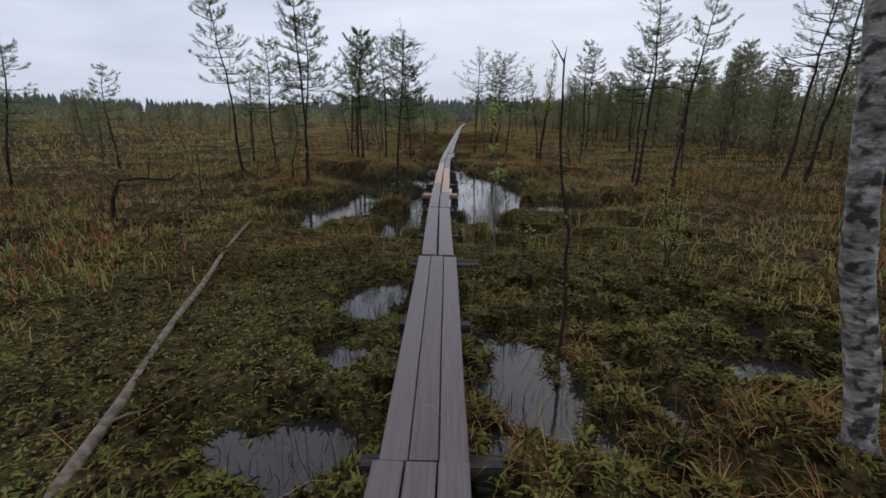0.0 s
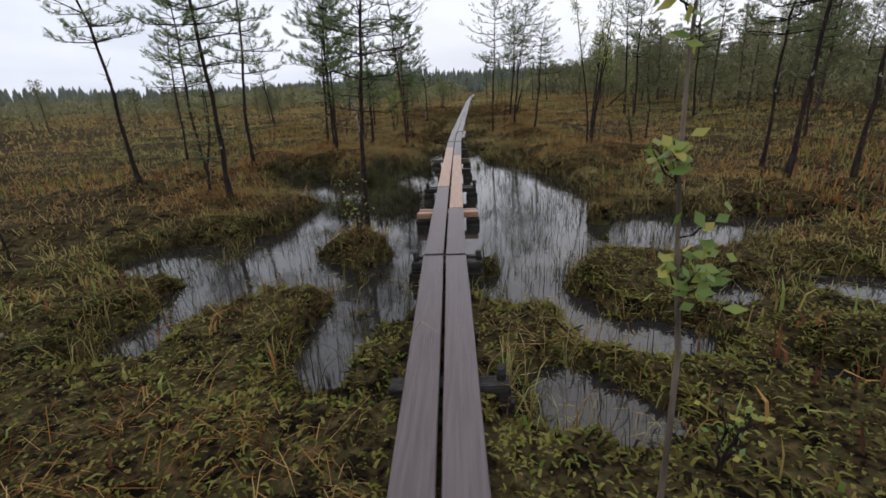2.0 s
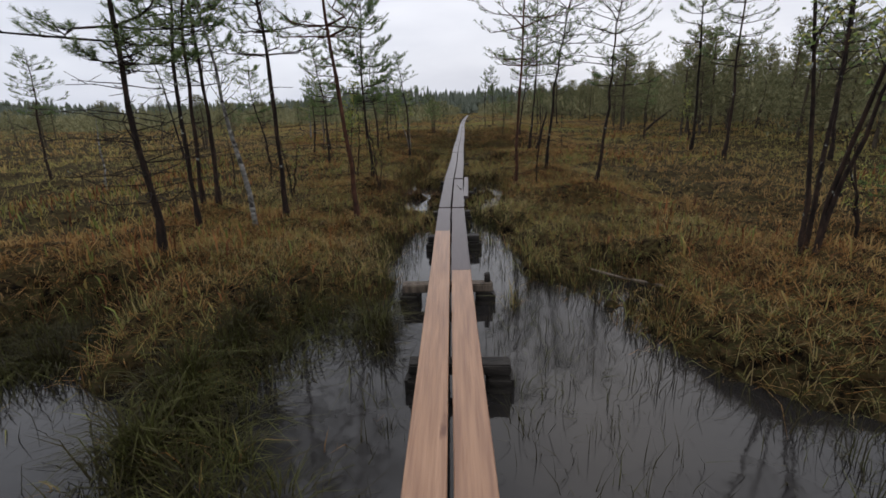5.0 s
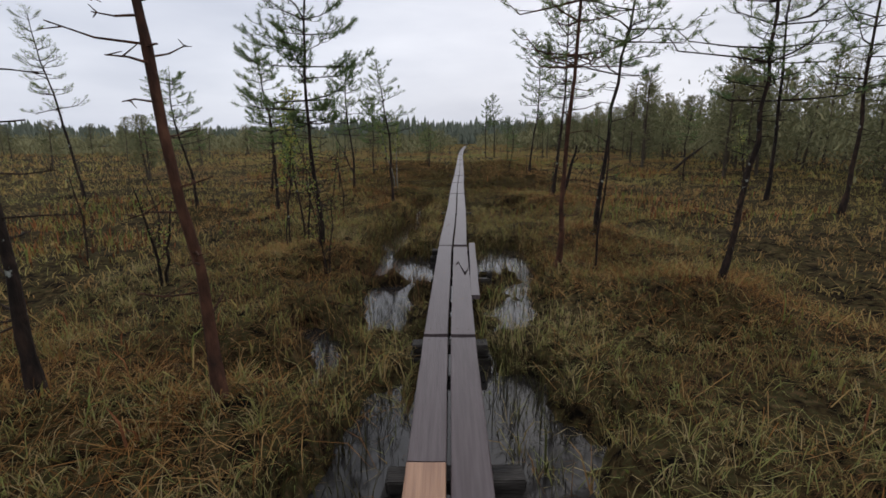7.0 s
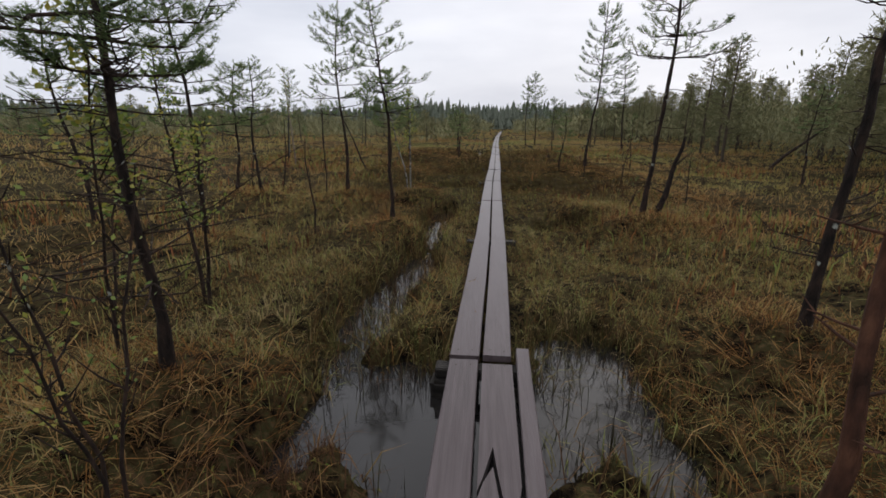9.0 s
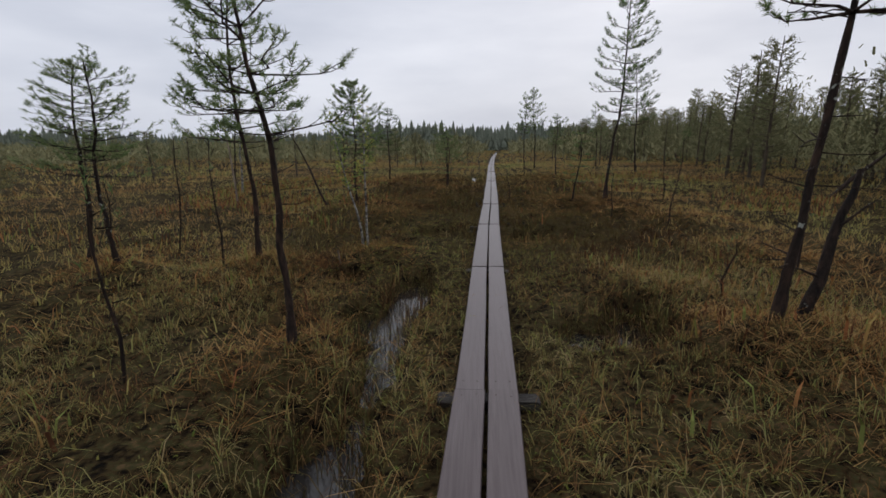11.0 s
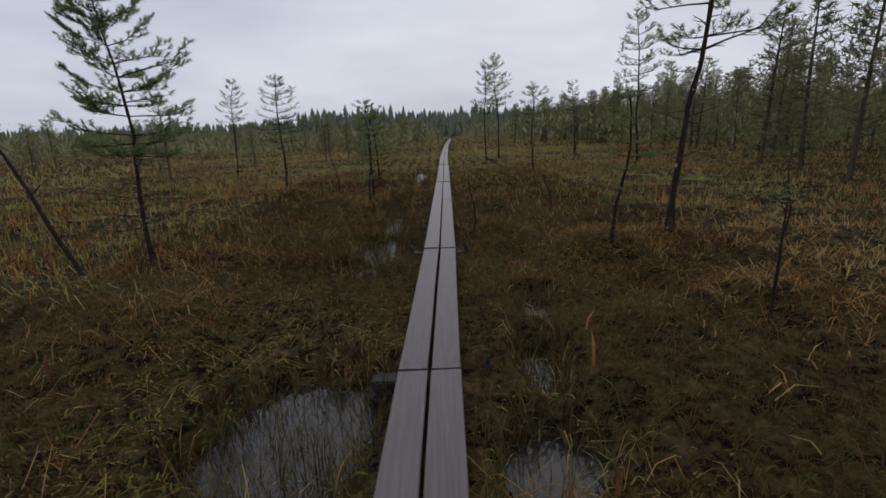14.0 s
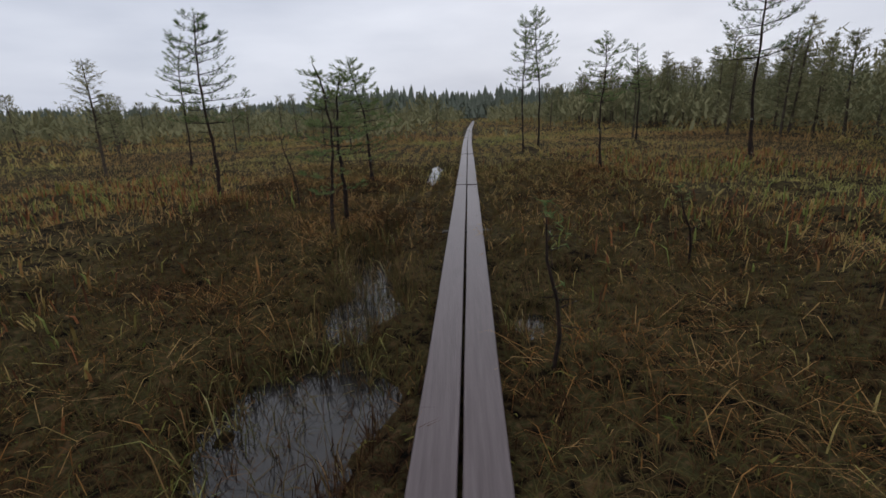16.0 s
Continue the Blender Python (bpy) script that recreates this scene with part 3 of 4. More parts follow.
def edge_out(x, y):
    return (np.abs(x) > 3.0 + rng.random(len(x))) | (y > 44 + rng.random(len(x)) * 4)


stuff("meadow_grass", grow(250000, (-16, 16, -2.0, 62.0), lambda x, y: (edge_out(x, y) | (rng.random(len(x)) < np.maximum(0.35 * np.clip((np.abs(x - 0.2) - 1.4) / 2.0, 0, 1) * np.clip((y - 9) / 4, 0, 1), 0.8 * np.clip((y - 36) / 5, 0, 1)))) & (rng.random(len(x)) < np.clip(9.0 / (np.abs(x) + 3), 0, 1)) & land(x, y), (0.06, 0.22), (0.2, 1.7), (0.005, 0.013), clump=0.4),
      M_FAR, "russet and olive bog grass, paled with haze")
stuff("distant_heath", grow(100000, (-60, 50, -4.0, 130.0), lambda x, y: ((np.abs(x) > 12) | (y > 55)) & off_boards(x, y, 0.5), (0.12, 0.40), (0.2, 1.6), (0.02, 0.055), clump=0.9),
      M_FAR, "tawny heath spreading to the forest, paled with haze")


def thicket(x, y):
    e = 10.5 + 0.02 * y + 2.5 * np.sin(y * 0.13)
    return (x > e + 2.5 * rng.random(len(x))) & (rng.random(len(x)) < 0.35 + 0.65 * vnoise(x, y, 3.0))


def bushes(n, box_, keep, tall, size, clump):
    """Loose sprays of foliage that fill low rounded bushes."""
    x, y = scatter(n, *box_)
    k = keep(x, y)
    x, y = x[k], y[k]
    top = tall[0] + (tall[1] - tall[0]) * np.clip(1.5 * vnoise(x, y, clump) - 0.25, 0, 1)
    m = len(x)
    z = height(x, y) + top * np.sqrt(rng.random(m)) * 0.95
    h = size * (0.6 + 0.8 * rng.random(m))
    return blades(x, y, z, h, 0.3 + 1.5 * rng.random(m), h * 0.25, 0.5)


stuff("undergrowth", bushes(240000, (8, 42, -6.0, 110.0), thicket, (0.9, 4.0), 0.18, 2.6), M_HAZENEEDLE, "olive-green thicket of young pines under the forest edge")
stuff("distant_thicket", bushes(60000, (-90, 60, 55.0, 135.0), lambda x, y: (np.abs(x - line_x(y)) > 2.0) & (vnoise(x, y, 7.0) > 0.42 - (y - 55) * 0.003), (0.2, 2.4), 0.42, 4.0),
      M_HAZENEEDLE, "low olive-green scrub before the far forest")


# ---- trees ----
def tube(pts, radii, sides):
    """A tapered round limb through the points."""
    pts = [Vector(p) for p in pts]
    v, f = [], []
    for i, p in enumerate(pts):
        d = (pts[min(i + 1, len(pts) - 1)] - pts[max(i - 1, 0)]).normalized()
        s = d.orthogonal().normalized()
        if abs(d.z) > 0.7:
            s = (Vector((1, 0, 0)) - d * d.x).normalized()
        u = d.cross(s)
        for k in range(sides):
            a = 2 * math.pi * k / sides
            v.append(p + (s * math.cos(a) + u * math.sin(a)) * radii[i])
    for i in range(len(pts) - 1):
        for k in range(sides):
            a, b = i * sides + k, i * sides + (k + 1) % sides
            f += [(a, b, b + sides), (a, b + sides, a + sides)]
    return v, f


class Pile:
    """Collects corners and triangles for one mesh."""

    def __init__(self):
        self.v, self.f = [], []

    def add(self, v, f):
        o = len(self.v)
        self.v += [tuple(p) for p in v]
        self.f += [(a + o, b + o, c + o) for a, b, c in f]

    def mesh(self, name, mat, smooth=True):
        return mesh_from(name, self.v, self.f, mat, smooth)


def tuft(pile, c, d, r, n, length, width, shoot=0.1):
    """A brush of needles along a short shoot that starts at c."""
    for _ in range(n):
        q = Vector((r.gauss(0, 1), r.gauss(0, 1), r.gauss(0, 1))).normalized()
        w = (d * 0.6 + q).normalized()
        side = w.orthogonal().normalized() * width
        s = c + d * shoot * r.random()
        tip = s + w * length * r.uniform(0.7, 1.15)
        pile.add([s - side, s + side, tip], [(0, 1, 2)])


def pine_meshes(kind, seed, tall=4.0):
    """Trunk, limbs and needles of a slender bog pine, as three meshes."""
    r = random.Random(seed)
    spec = {  # crown start, longest limb, whorls, twigs on a limb, bare stubs, trunk radius, roundness of the crown
        "A": (0.50, 0.72, 10, 5, 14, 0.029, 0.45), "B": (0.42, 0.80, 11, 6, 16, 0.032, 0.25), "C": (0.25, 0.5, 8, 4, 6, 0.022, 0.1),
        "D": (0.40, 1.0, 12, 10, 64, 0.029, 0.35), "E": (0.50, 0.95, 9, 5, 26, 0.031, 0.9), "G": (0.50, 1.0, 9, 5, 20, 0.028, 1.0)}[kind]
    start, reach, whorls, twigs, stubs, rad, rounded = spec
    path = []
    ph = r.uniform(0, 6)
    for i in range(13):
        s = i / 12
        path.append(Vector((0.09 * math.sin(ph + s * 6) * s + 0.02 * r.uniform(-1, 1), 0.09 * math.cos(ph + s * 5) * s + 0.02 * r.uniform(-1, 1), s * tall)))
    trunk, limbs, needles = Pile(), Pile(), Pile()
    fine = [path[i].lerp(path[i + 1], k / 3) for i in range(12) for k in range(3)] + [path[-1]]
    girth = [(rad * (1 - 0.88 * i / 36) + 0.004) * (1 + 0.13 * r.uniform(-1, 1)) + (0.5 * rad * (1 - i / 3) if i < 3 else 0) for i in range(37)]
    trunk.add(*tube([Vector((0, 0, -0.25))] + fine, [rad * 1.6] + girth, 9))

    def on_trunk(s):
        f = s * 12
        i = min(11, int(f))
        return path[i].lerp(path[i + 1], f - i)

    for w in range(whorls):
        q = (w + r.uniform(0, 0.6)) / whorls
        s = start + (0.985 - start) * q
        base = on_trunk(s)
        a0 = r.uniform(0, 6.28)
        cone, dome = 0.18 + 0.82 * (1 - q) ** 0.8, 0.25 + 0.75 * math.sin(math.pi * (0.22 + 0.7 * q))
        for k in range(r.choice((3, 3, 4, 5))):
            a = a0 + k * 6.28 / 4.0 + r.uniform(-0.5, 0.5)
            ln = reach * (cone + (dome - cone) * rounded) * r.uniform(0.4, 1.15)
            out = Vector((math.cos(a), math.sin(a), 0))
            rise = r.uniform(-0.12, 0.25) + 0.75 * q * q
            bow = Vector((r.uniform(-0.08, 0.08), r.uniform(-0.08, 0.08), 0)) * ln
            pts = [base, base + out * ln * 0.38 + Vector((0, 0, rise * ln * 0.30)) + bow, base + out * ln * 0.74 + Vector((0, 0, rise * ln * 0.66)) - bow, base + out * ln + Vector((0, 0, (rise + 0.20) * ln))]
            thick = 0.006 + 0.010 * ln * (1 - 0.4 * q)
            limbs.add(*tube(pts, [thick, thick * 0.75, thick * 0.5, 0.003], 4))
            tip_way = (pts[3] - pts[2]).normalized()
            full = 38 if kind == "D" else 30
            tuft(needles, pts[3] - tip_way * 0.04, (tip_way + Vector((0, 0, 0.4))).normalized(), r, full, 0.055, 0.0036, 0.09)
            for j in range(twigs):
                f = (0.30 + 0.68 * (j + r.random()) / twigs) * 3
                i = min(2, int(f))
                c = pts[i].lerp(pts[i + 1], f - i)
                side = Vector((-math.sin(a), math.cos(a), 0)) * (1 if j % 2 else -1)
                way_ = (out * r.uniform(0.5, 1.0) + side * r.uniform(0.4, 1.0) + Vector((0, 0, r.uniform(0.0, 0.5)))).normalized()
                tl = ln * r.uniform(0.12, 0.34) * (1.25 - 0.3 * f) + 0.03
                e = c + way_ * tl
                limbs.add(*tube([c, c.lerp(e, 0.6) + Vector((0, 0, -0.01)), e], [0.0055, 0.004, 0.003], 3))
                up = (way_ + Vector((0, 0, 0.7))).normalized()
                tuft(needles, e, up, r, full, 0.055, 0.0036, 0.085)
                if r.random() < (0.85 if kind == "D" else 0.45):
                    tuft(needles, c.lerp(e, r.uniform(0.3, 0.7)), (side * -0.4 + out + Vector((0, 0, 0.8))).normalized(), r, full - 8, 0.05, 0.0036, 0.07)
    tuft(needles, path[-1], Vector((0, 0, 1)), r, 40, 0.06, 0.0035, 0.16)
    for _ in range(stubs):
        s = r.uniform(0.10, start + 0.10)
        base = on_trunk(s)
        a = r.uniform(0, 6.28)
        ln = reach * (r.uniform(0.3, 0.8) if kind == "D" and s < 0.34 else r.uniform(0.06, 0.42))
        d = Vector((math.cos(a), math.sin(a), r.uniform(-0.25, 0.35)))
        p1 = base + d * ln * 0.55
        p2 = base + d * ln + Vector((r.uniform(-0.1, 0.1), r.uniform(-0.1, 0.1), r.uniform(-0.12, 0.2))) * ln
        limbs.add(*tube([base, p1, p2], [0.007, 0.005, 0.003], 4))
        for _ in range(2 if kind in "DEG" else 1):
            e = p1.lerp(p2, r.random())
            limbs.add(*tube([e, e + Vector((r.uniform(-1, 1), r.uniform(-1, 1), r.uniform(-0.3, 0.8))) * ln * 0.35], [0.004, 0.002], 3))
    bark = M_REDBARK if kind == "G" else M_BARK
    return trunk.mesh("trunk", bark), limbs.mesh("branchwork", bark), needles.mesh("foliage", M_NEEDLE, False)


def sapling_meshes(seed):
    """A thin bare young pine, hardly branched."""
    r = random.Random(seed)
    path = [Vector((0.05 * math.sin(i * 1.3 + seed), 0.04 * math.cos(i * 1.1), i * 0.25)) for i in range(5)]
    path[0] = Vector((0, 0, -0.15))
    trunk, limbs, needles = Pile(), Pile(), Pile()
    trunk.add(*tube(path, [0.014, 0.012, 0.010, 0.008, 0.004], 6))
    for _ in range(12):
        b = path[1].lerp(path[4], r.random())
        e = b + Vector((r.uniform(-1, 1), r.uniform(-1, 1), r.uniform(-0.1, 0.7))) * 0.13
        limbs.add(*tube([b, e], [0.005, 0.002], 3))
        if b.z > 0.55:
            tuft(needles, e, Vector((0, 0, 1)), r, 7, 0.06, 0.004)
    tuft(needles, path[4], Vector((0, 0, 1)), r, 10, 0.08, 0.004)
    return trunk.mesh("trunk", M_BARK), limbs.mesh("branchwork", M_BARK), needles.mesh("foliage", M_NEEDLE, False)


def assemble(name, meshes, label, category, group):
    base = new(name)
    base.empty_display_size = 0.2
    for me in meshes:
        ob = part(me.name.split(".")[0], me, base)
        if me.name[:5] != "trunk":
            tagged(ob, kind="stuff")
    return tagged(base, label, category, group)


LABELS = {"A": "slender bog pine with a sparse high crown", "B": "bog pine with a full bluish-green crown", "C": "small young pine on the bog",
          "D": "bushy bog pine with bare dead lower branches", "E": "half-bare bog pine with few needles and broken stubs",
          "F": "thin bare pine sapling on the bog", "G": "leaning reddish pine with long bare branches"}
STOCK = {}
for kind in "ABCDEG":
    STOCK[kind] = [pine_meshes(kind, 11 * k + ord(kind)) for k in range(3 if kind in "AB" else 2 if kind in "DE" else 1)]
STOCK["F"] = [sapling_meshes(k) for k in range(2)]


def stand(kind, meshes, label, name, group, x, y, tall, unit, lean, turn, wide=None):
    """One tree out of the given meshes, rooted in the ground at x, y."""
    ob = assemble(name, meshes, label, "tree", group)
    k = tall / unit
    wide = wide or max(0.85, k)
    shear = Matrix(((1, 0, lean / max(tall, 0.3), 0), (0, 1, 0, 0), (0, 0, 1, 0), (0, 0, 0, 1)))
    tip = math.degrees(math.atan2(lean, tall))
    ob.matrix_basis = pose(x, y, float(height(x, y)), 0, tip, 0) @ pose(0, 0, 0, 0, 0, turn) @ Matrix.Diagonal((wide, wide, k, 1))
    return ob


pick = random.Random(5)
for i, (kind, x, y, tall, lean) in enumerate(TREES):
    ms = STOCK[kind][i % len(STOCK[kind])]
    stand(kind, ms, LABELS[kind], "pine_sapling" if kind == "F" else "pine_tree", "bog pines", x, y, tall, 1.0 if kind == "F" else 4.0, lean, pick.uniform(0, 360), 1.0 if kind == "F" else None)


# ---- broadleaf trees and shrubs ----
def leaf_cloud(pile, r, c, spread, n, size):
    for _ in range(n):
        p = c + Vector((r.gauss(0, 1), r.gauss(0, 1), r.gauss(0, 0.8))) * spread
        a = Vector((r.gauss(0, 1), r.gauss(0, 1), r.gauss(0, 0.6))).normalized() * size * r.uniform(0.7, 1.2)
        b = a.orthogonal().normalized() * size * 0.36
        pile.add([p - a * 0.6, p + b, p + a * 0.7, p - b], [(0, 1, 2), (0, 2, 3)])


def broadleaf(name, label, x, y, tall, lean, seed, stems=1, leaves=260, size=0.022, rad=0.014, bark=None, crown=0.35, spread=0.45, group="birches"):
    """A small birch or shrub with upright twigs and scattered leaves."""
    r = random.Random(seed)
    stem_meshes, twigs, foliage = [], Pile(), Pile()
    tips = []
    for s in range(stems):
        trunk = Pile()
        a = r.uniform(0, 6.28)
        fan = Vector((math.cos(a), math.sin(a), 0)) * (0.16 * tall if stems > 1 else 0.02)
        h = tall * (1 if s == 0 else r.uniform(0.65, 1))
        pts = [Vector((lean * (i / 7) ** 1.2, 0, 0)) + fan * (i / 7) + Vector((r.gauss(0, 0.012), r.gauss(0, 0.012), h * i / 7)) * (1 if i else 0) for i in range(8)]
        pts[0] = pts[0] + fan * 0.12 + Vector((0, 0, -0.15))
        trunk.add(*tube(pts, [rad * (1.15 - 0.95 * i / 7) + 0.002 for i in range(8)], 7))
        stem_meshes.append(trunk.mesh("stem", bark or M_BARK))
        for _ in range(int(12 + 5 * tall)):
            f = r.uniform(crown, 1.0) * 7
            i = min(6, int(f))
            b = pts[i].lerp(pts[i + 1], f - i)
            a = r.uniform(0, 6.28)
            ln = spread * tall * 0.55 * r.uniform(0.3, 1) * (1.25 - f / 7)
            e = b + Vector((math.cos(a) * 0.7, math.sin(a) * 0.7, r.uniform(0.5, 1.0))) * ln
            twigs.add(*tube([b, b.lerp(e, 0.5) + Vector((0, 0, -0.02)), e], [0.005, 0.0035, 0.0015], 4))
            tips.append((b, e))
    for k in range(leaves):
        b, e = tips[k % len(tips)]
        leaf_cloud(foliage, r, b.lerp(e, r.uniform(0.3, 1.05)), 0.035, 1, size)
    ob = new(name)
    ob.matrix_basis = pose(x, y, float(height(x, y)))
    for me in stem_meshes:
        part("stem", me, ob)
    tagged(part("twigwork", twigs.mesh("twigwork", M_BARK), ob), kind="stuff")
    if leaves:
        tagged(part("foliage", foliage.mesh("foliage", M_LEAF, False), ob), kind="stuff")
    return tagged(ob, label, "tree", group)


broadleaf("birch_sapling", "thin birch sapling with sparse yellow-green leaves", 0.81, 5.49, 1.9, -0.08, 3, leaves=170, size=0.042, spread=0.26, crown=0.5, rad=0.009, bark=M_GREYWOOD)
broadleaf("birch_shrub", "low leafy birch shrub on the bog", 2.9, 5.15, 1.1, -0.1, 4, stems=2, rad=0.008, leaves=320, spread=0.4, crown=0.2)
broadleaf("birch_sapling", "young white-barked birch leaning among pines", -2.5, 16.86, 2.6, -0.3, 5, leaves=120, bark=M_BIRCH, rad=0.03, crown=0.5)
broadleaf("alder_clump", "clump of thin stems with a dark leafy crown", 3.02, 15.1, 3.3, 0.1, 6, stems=4, leaves=1300, size=0.04, rad=0.018, crown=0.5, spread=0.4)
broadleaf("birch_shrub", "yellowing birch shrub on the bog", 4.3, 16.1, 1.3, -0.1, 7, stems=2, leaves=260, spread=0.45, crown=0.2)
broadleaf("birch_sapling", "short pale birch on the open bog", -7.5, 21.1, 1.5, 0.1, 8, leaves=60, bark=M_BIRCH, rad=0.02)
broadleaf("birch_shrub", "bright green birch shrub on the heath", 8.9, 29.5, 2.0, -0.1, 9, stems=2, leaves=420, size=0.04, spread=0.5)
broadleaf("birch_sapling", "thin twiggy birch stems with few leaves", -1.45, 20.2, 1.7, 0.0, 10, stems=3, leaves=150, spread=0.3, crown=0.2, rad=0.006)
broadleaf("birch_shrub", "light green leafy birch beside a pine", -2.3, 22.3, 2.0, 0.0, 11, stems=2, leaves=600, size=0.03, spread=0.45)
broadleaf("birch_tree", "slim birch with airy half-bare crown", -6.0, 33.5, 3.0, -0.2, 12, leaves=260, size=0.035, rad=0.022, bark=M_GREYWOOD)
broadleaf("birch_tree", "leaning white-barked birch with thin green leaves", -1.6, 28.72, 2.15, -0.28, 14, stems=2, leaves=700, size=0.034, rad=0.013, bark=M_BIRCH, crown=0.4)
broadleaf("birch_tree", "pale birch with an airy crown", -7.7, 37.0, 3.1, 0.2, 15, leaves=300, size=0.035, rad=0.03, bark=M_BIRCH)
broadleaf("birch_shrub", "small birch shrub at the pool edge", -0.95, 9.1, 0.7, 0.0, 16, stems=3, leaves=50, size=0.03, spread=0.6, crown=0.1, rad=0.007)
broadleaf("birch_shrub", "small green shrub by the pond", -1.5, 10.9, 0.7, 0.0, 17, stems=3, leaves=70, size=0.03, spread=0.6, crown=0.1, rad=0.007)
broadleaf("birch_sapling", "young birch with thin yellow leaves", -4.9, 9.0, 1.3, 0.0, 18, leaves=120, spread=0.4, crown=0.2)
broadleaf("birch_shrub", "yellow-leaved birch shrub among sedge", -2.9, 19.5, 1.0, 0.0, 19, stems=2, leaves=130, spread=0.5, crown=0.2)


broadleaf("birch_shrub", "leafy green birch shrub beside a bushy pine", -2.25, 21.2, 2.0, 0.0, 23, stems=2, leaves=620, size=0.036, spread=0.42, crown=0.5, rad=0.008)
broadleaf("birch_shrub", "low yellow-green shrub with round leaves", 1.25, 5.95, 0.35, 0.05, 24, stems=3, leaves=36, size=0.035, spread=0.7, crown=0.2, rad=0.006)


def old_birch():
    """The thick mottled birch beside the start of the walk."""
    r = random.Random(2)
    ob = new("birch_tree")
    ob.matrix_basis = pose(2.29, 1.53, float(height(2.29, 1.53)))
    trunk, limbs = Pile(), Pile()
    bow = ((-0.02, 0), (-0.12, 0.4), (-0.28, 0.9), (-0.37, 1.3), (-0.42, 1.7), (-0.49, 2.1), (-0.58, 2.6), (-0.7, 3.3), (-0.8, 4.2), (-0.85, 5.4))
    pts = [Vector((x, 0.02 * math.sin(z * 3), z - (0.2 if z == 0 else 0))) for x, z in bow]
    fine = [pts[i].lerp(pts[i + 1], k / 4) for i in range(9) for k in range(4)] + [pts[-1]]
    radii = [0.072 * (1 - 0.75 * p.z / 5.4) * (1 + 0.09 * r.uniform(-1, 1)) + (0.03 if p.z < 0.1 else 0) for p in fine]
    trunk.add(*tube(fine, radii, 16))
    for _ in range(14):
        i = r.randrange(16, 36)
        a = r.uniform(0, 6.28)
        e = fine[i] + Vector((math.cos(a), math.sin(a), 0.8)) * r.uniform(0.4, 1.0)
        limbs.add(*tube([fine[i], fine[i].lerp(e, 0.5) + Vector((0, 0, 0.05)), e], [0.02, 0.012, 0.004], 5))
    limbs.add(*tube([fine[12], fine[12] + Vector((0.09, -0.02, 0.03))], [0.03, 0.018], 6))
    part("trunk", trunk.mesh("trunk", M_BIRCH), ob)
    tagged(part("branchwork", limbs.mesh("branchwork", M_BARK), ob), kind="stuff")
    tagged(ob, "thick birch with mottled black and white bark", "tree", "birches")


old_birch()


def dead_pole(name, label, pts, radii, forks=(), mat=None, sides=8, category="dead tree"):
    """A crooked dead stem with its forks."""
    ob = new(name)
    x, y, z = pts[0]
    ob.matrix_basis = pose(x, y, z)
    o = Vector(pts[0])
    pile = Pile()
    loc = [Vector(p) - o for p in pts]
    fine, rad = [], []
    for i in range(len(loc) - 1):
        for k in range(3):
            fine.append(loc[i].lerp(loc[i + 1], k / 3) + Vector((math.sin(i * 5 + k * 2), math.cos(i * 3 + k), 0)) * radii[i] * 0.35)
            rad.append(radii[i] + (radii[i + 1] - radii[i]) * k / 3)
    fine.append(loc[-1])
    rad.append(radii[-1])
    pile.add(*tube(fine, rad, sides))
    part("stem", pile.mesh("stem", mat or M_BARK), ob)
    for a, b, ra in forks:
        fp = Pile()
        a, b = Vector(a) - o, Vector(b) - o
        fp.add(*tube([a, a.lerp(b, 0.5) + Vector((0, 0, ra)), b], [ra, ra * 0.7, ra * 0.3], 5))
        part("branch", fp.mesh("branch", mat or M_BARK), ob)
    return tagged(ob, label, category)


dead_pole("dead_sapling", "dead crooked bare sapling standing in moss", [(1.14, 3.12, -0.25), (1.17, 3.12, 0.1), (1.14, 3.12, 0.62), (1.14, 3.12, 0.87), (1.06, 3.12, 1.23), (1.02, 3.12, 1.63), (1.01, 3.12, 2.12)],
          [0.021, 0.016, 0.0145, 0.013, 0.011, 0.009, 0.006], [((1.01, 3.12, 2.08), (0.91, 3.12, 2.23), 0.006), ((1.01, 3.12, 2.1), (1.02, 3.12, 2.19), 0.005), ((1.02, 3.12, 1.64), (1.07, 3.1, 1.72), 0.004)])
dead_pole("fallen_log", "long grey fallen log lying in the moss", [(-1.55, 0.9, -0.05), (-1.73, 1.7, -0.05), (-2.08, 2.95, -0.025), (-2.52, 4.6, -0.04), (-2.86, 5.9, -0.02), (-3.1, 7.1, 0.0)],
          [0.036, 0.035, 0.032, 0.028, 0.024, 0.016], [((-1.8, 1.9, -0.06), (-1.6, 2.0, -0.02), 0.012), ((-2.7, 5.2, -0.05), (-2.6, 5.25, 0.05), 0.012), ((-2.3, 3.8, -0.05), (-2.42, 3.9, 0.06), 0.01)],
          M_GREYWOOD, 10, "log")
dead_pole("dead_branch", "dark arched dead branch on the heath", [(-5.75, 7.5, -0.1), (-5.6, 7.5, 0.35), (-5.5, 7.5, 0.58), (-5.1, 7.55, 0.62), (-4.7, 7.6, 0.58), (-4.45, 7.6, 0.72)], [0.04, 0.034, 0.03, 0.024, 0.018, 0.008],
          [((-5.0, 7.55, 0.6), (-4.9, 7.5, 0.95), 0.012), ((-5.55, 7.5, 0.45), (-5.8, 7.5, 0.7), 0.01)])
dead_pole("fallen_branch", "thin fallen stick lying at the pool edge", [(1.3, 15.95, -0.16), (1.6, 15.5, -0.13), (1.85, 15.25, -0.12), (2.15, 14.95, -0.08)], [0.012, 0.014, 0.016, 0.01], (), M_GREYWOOD)
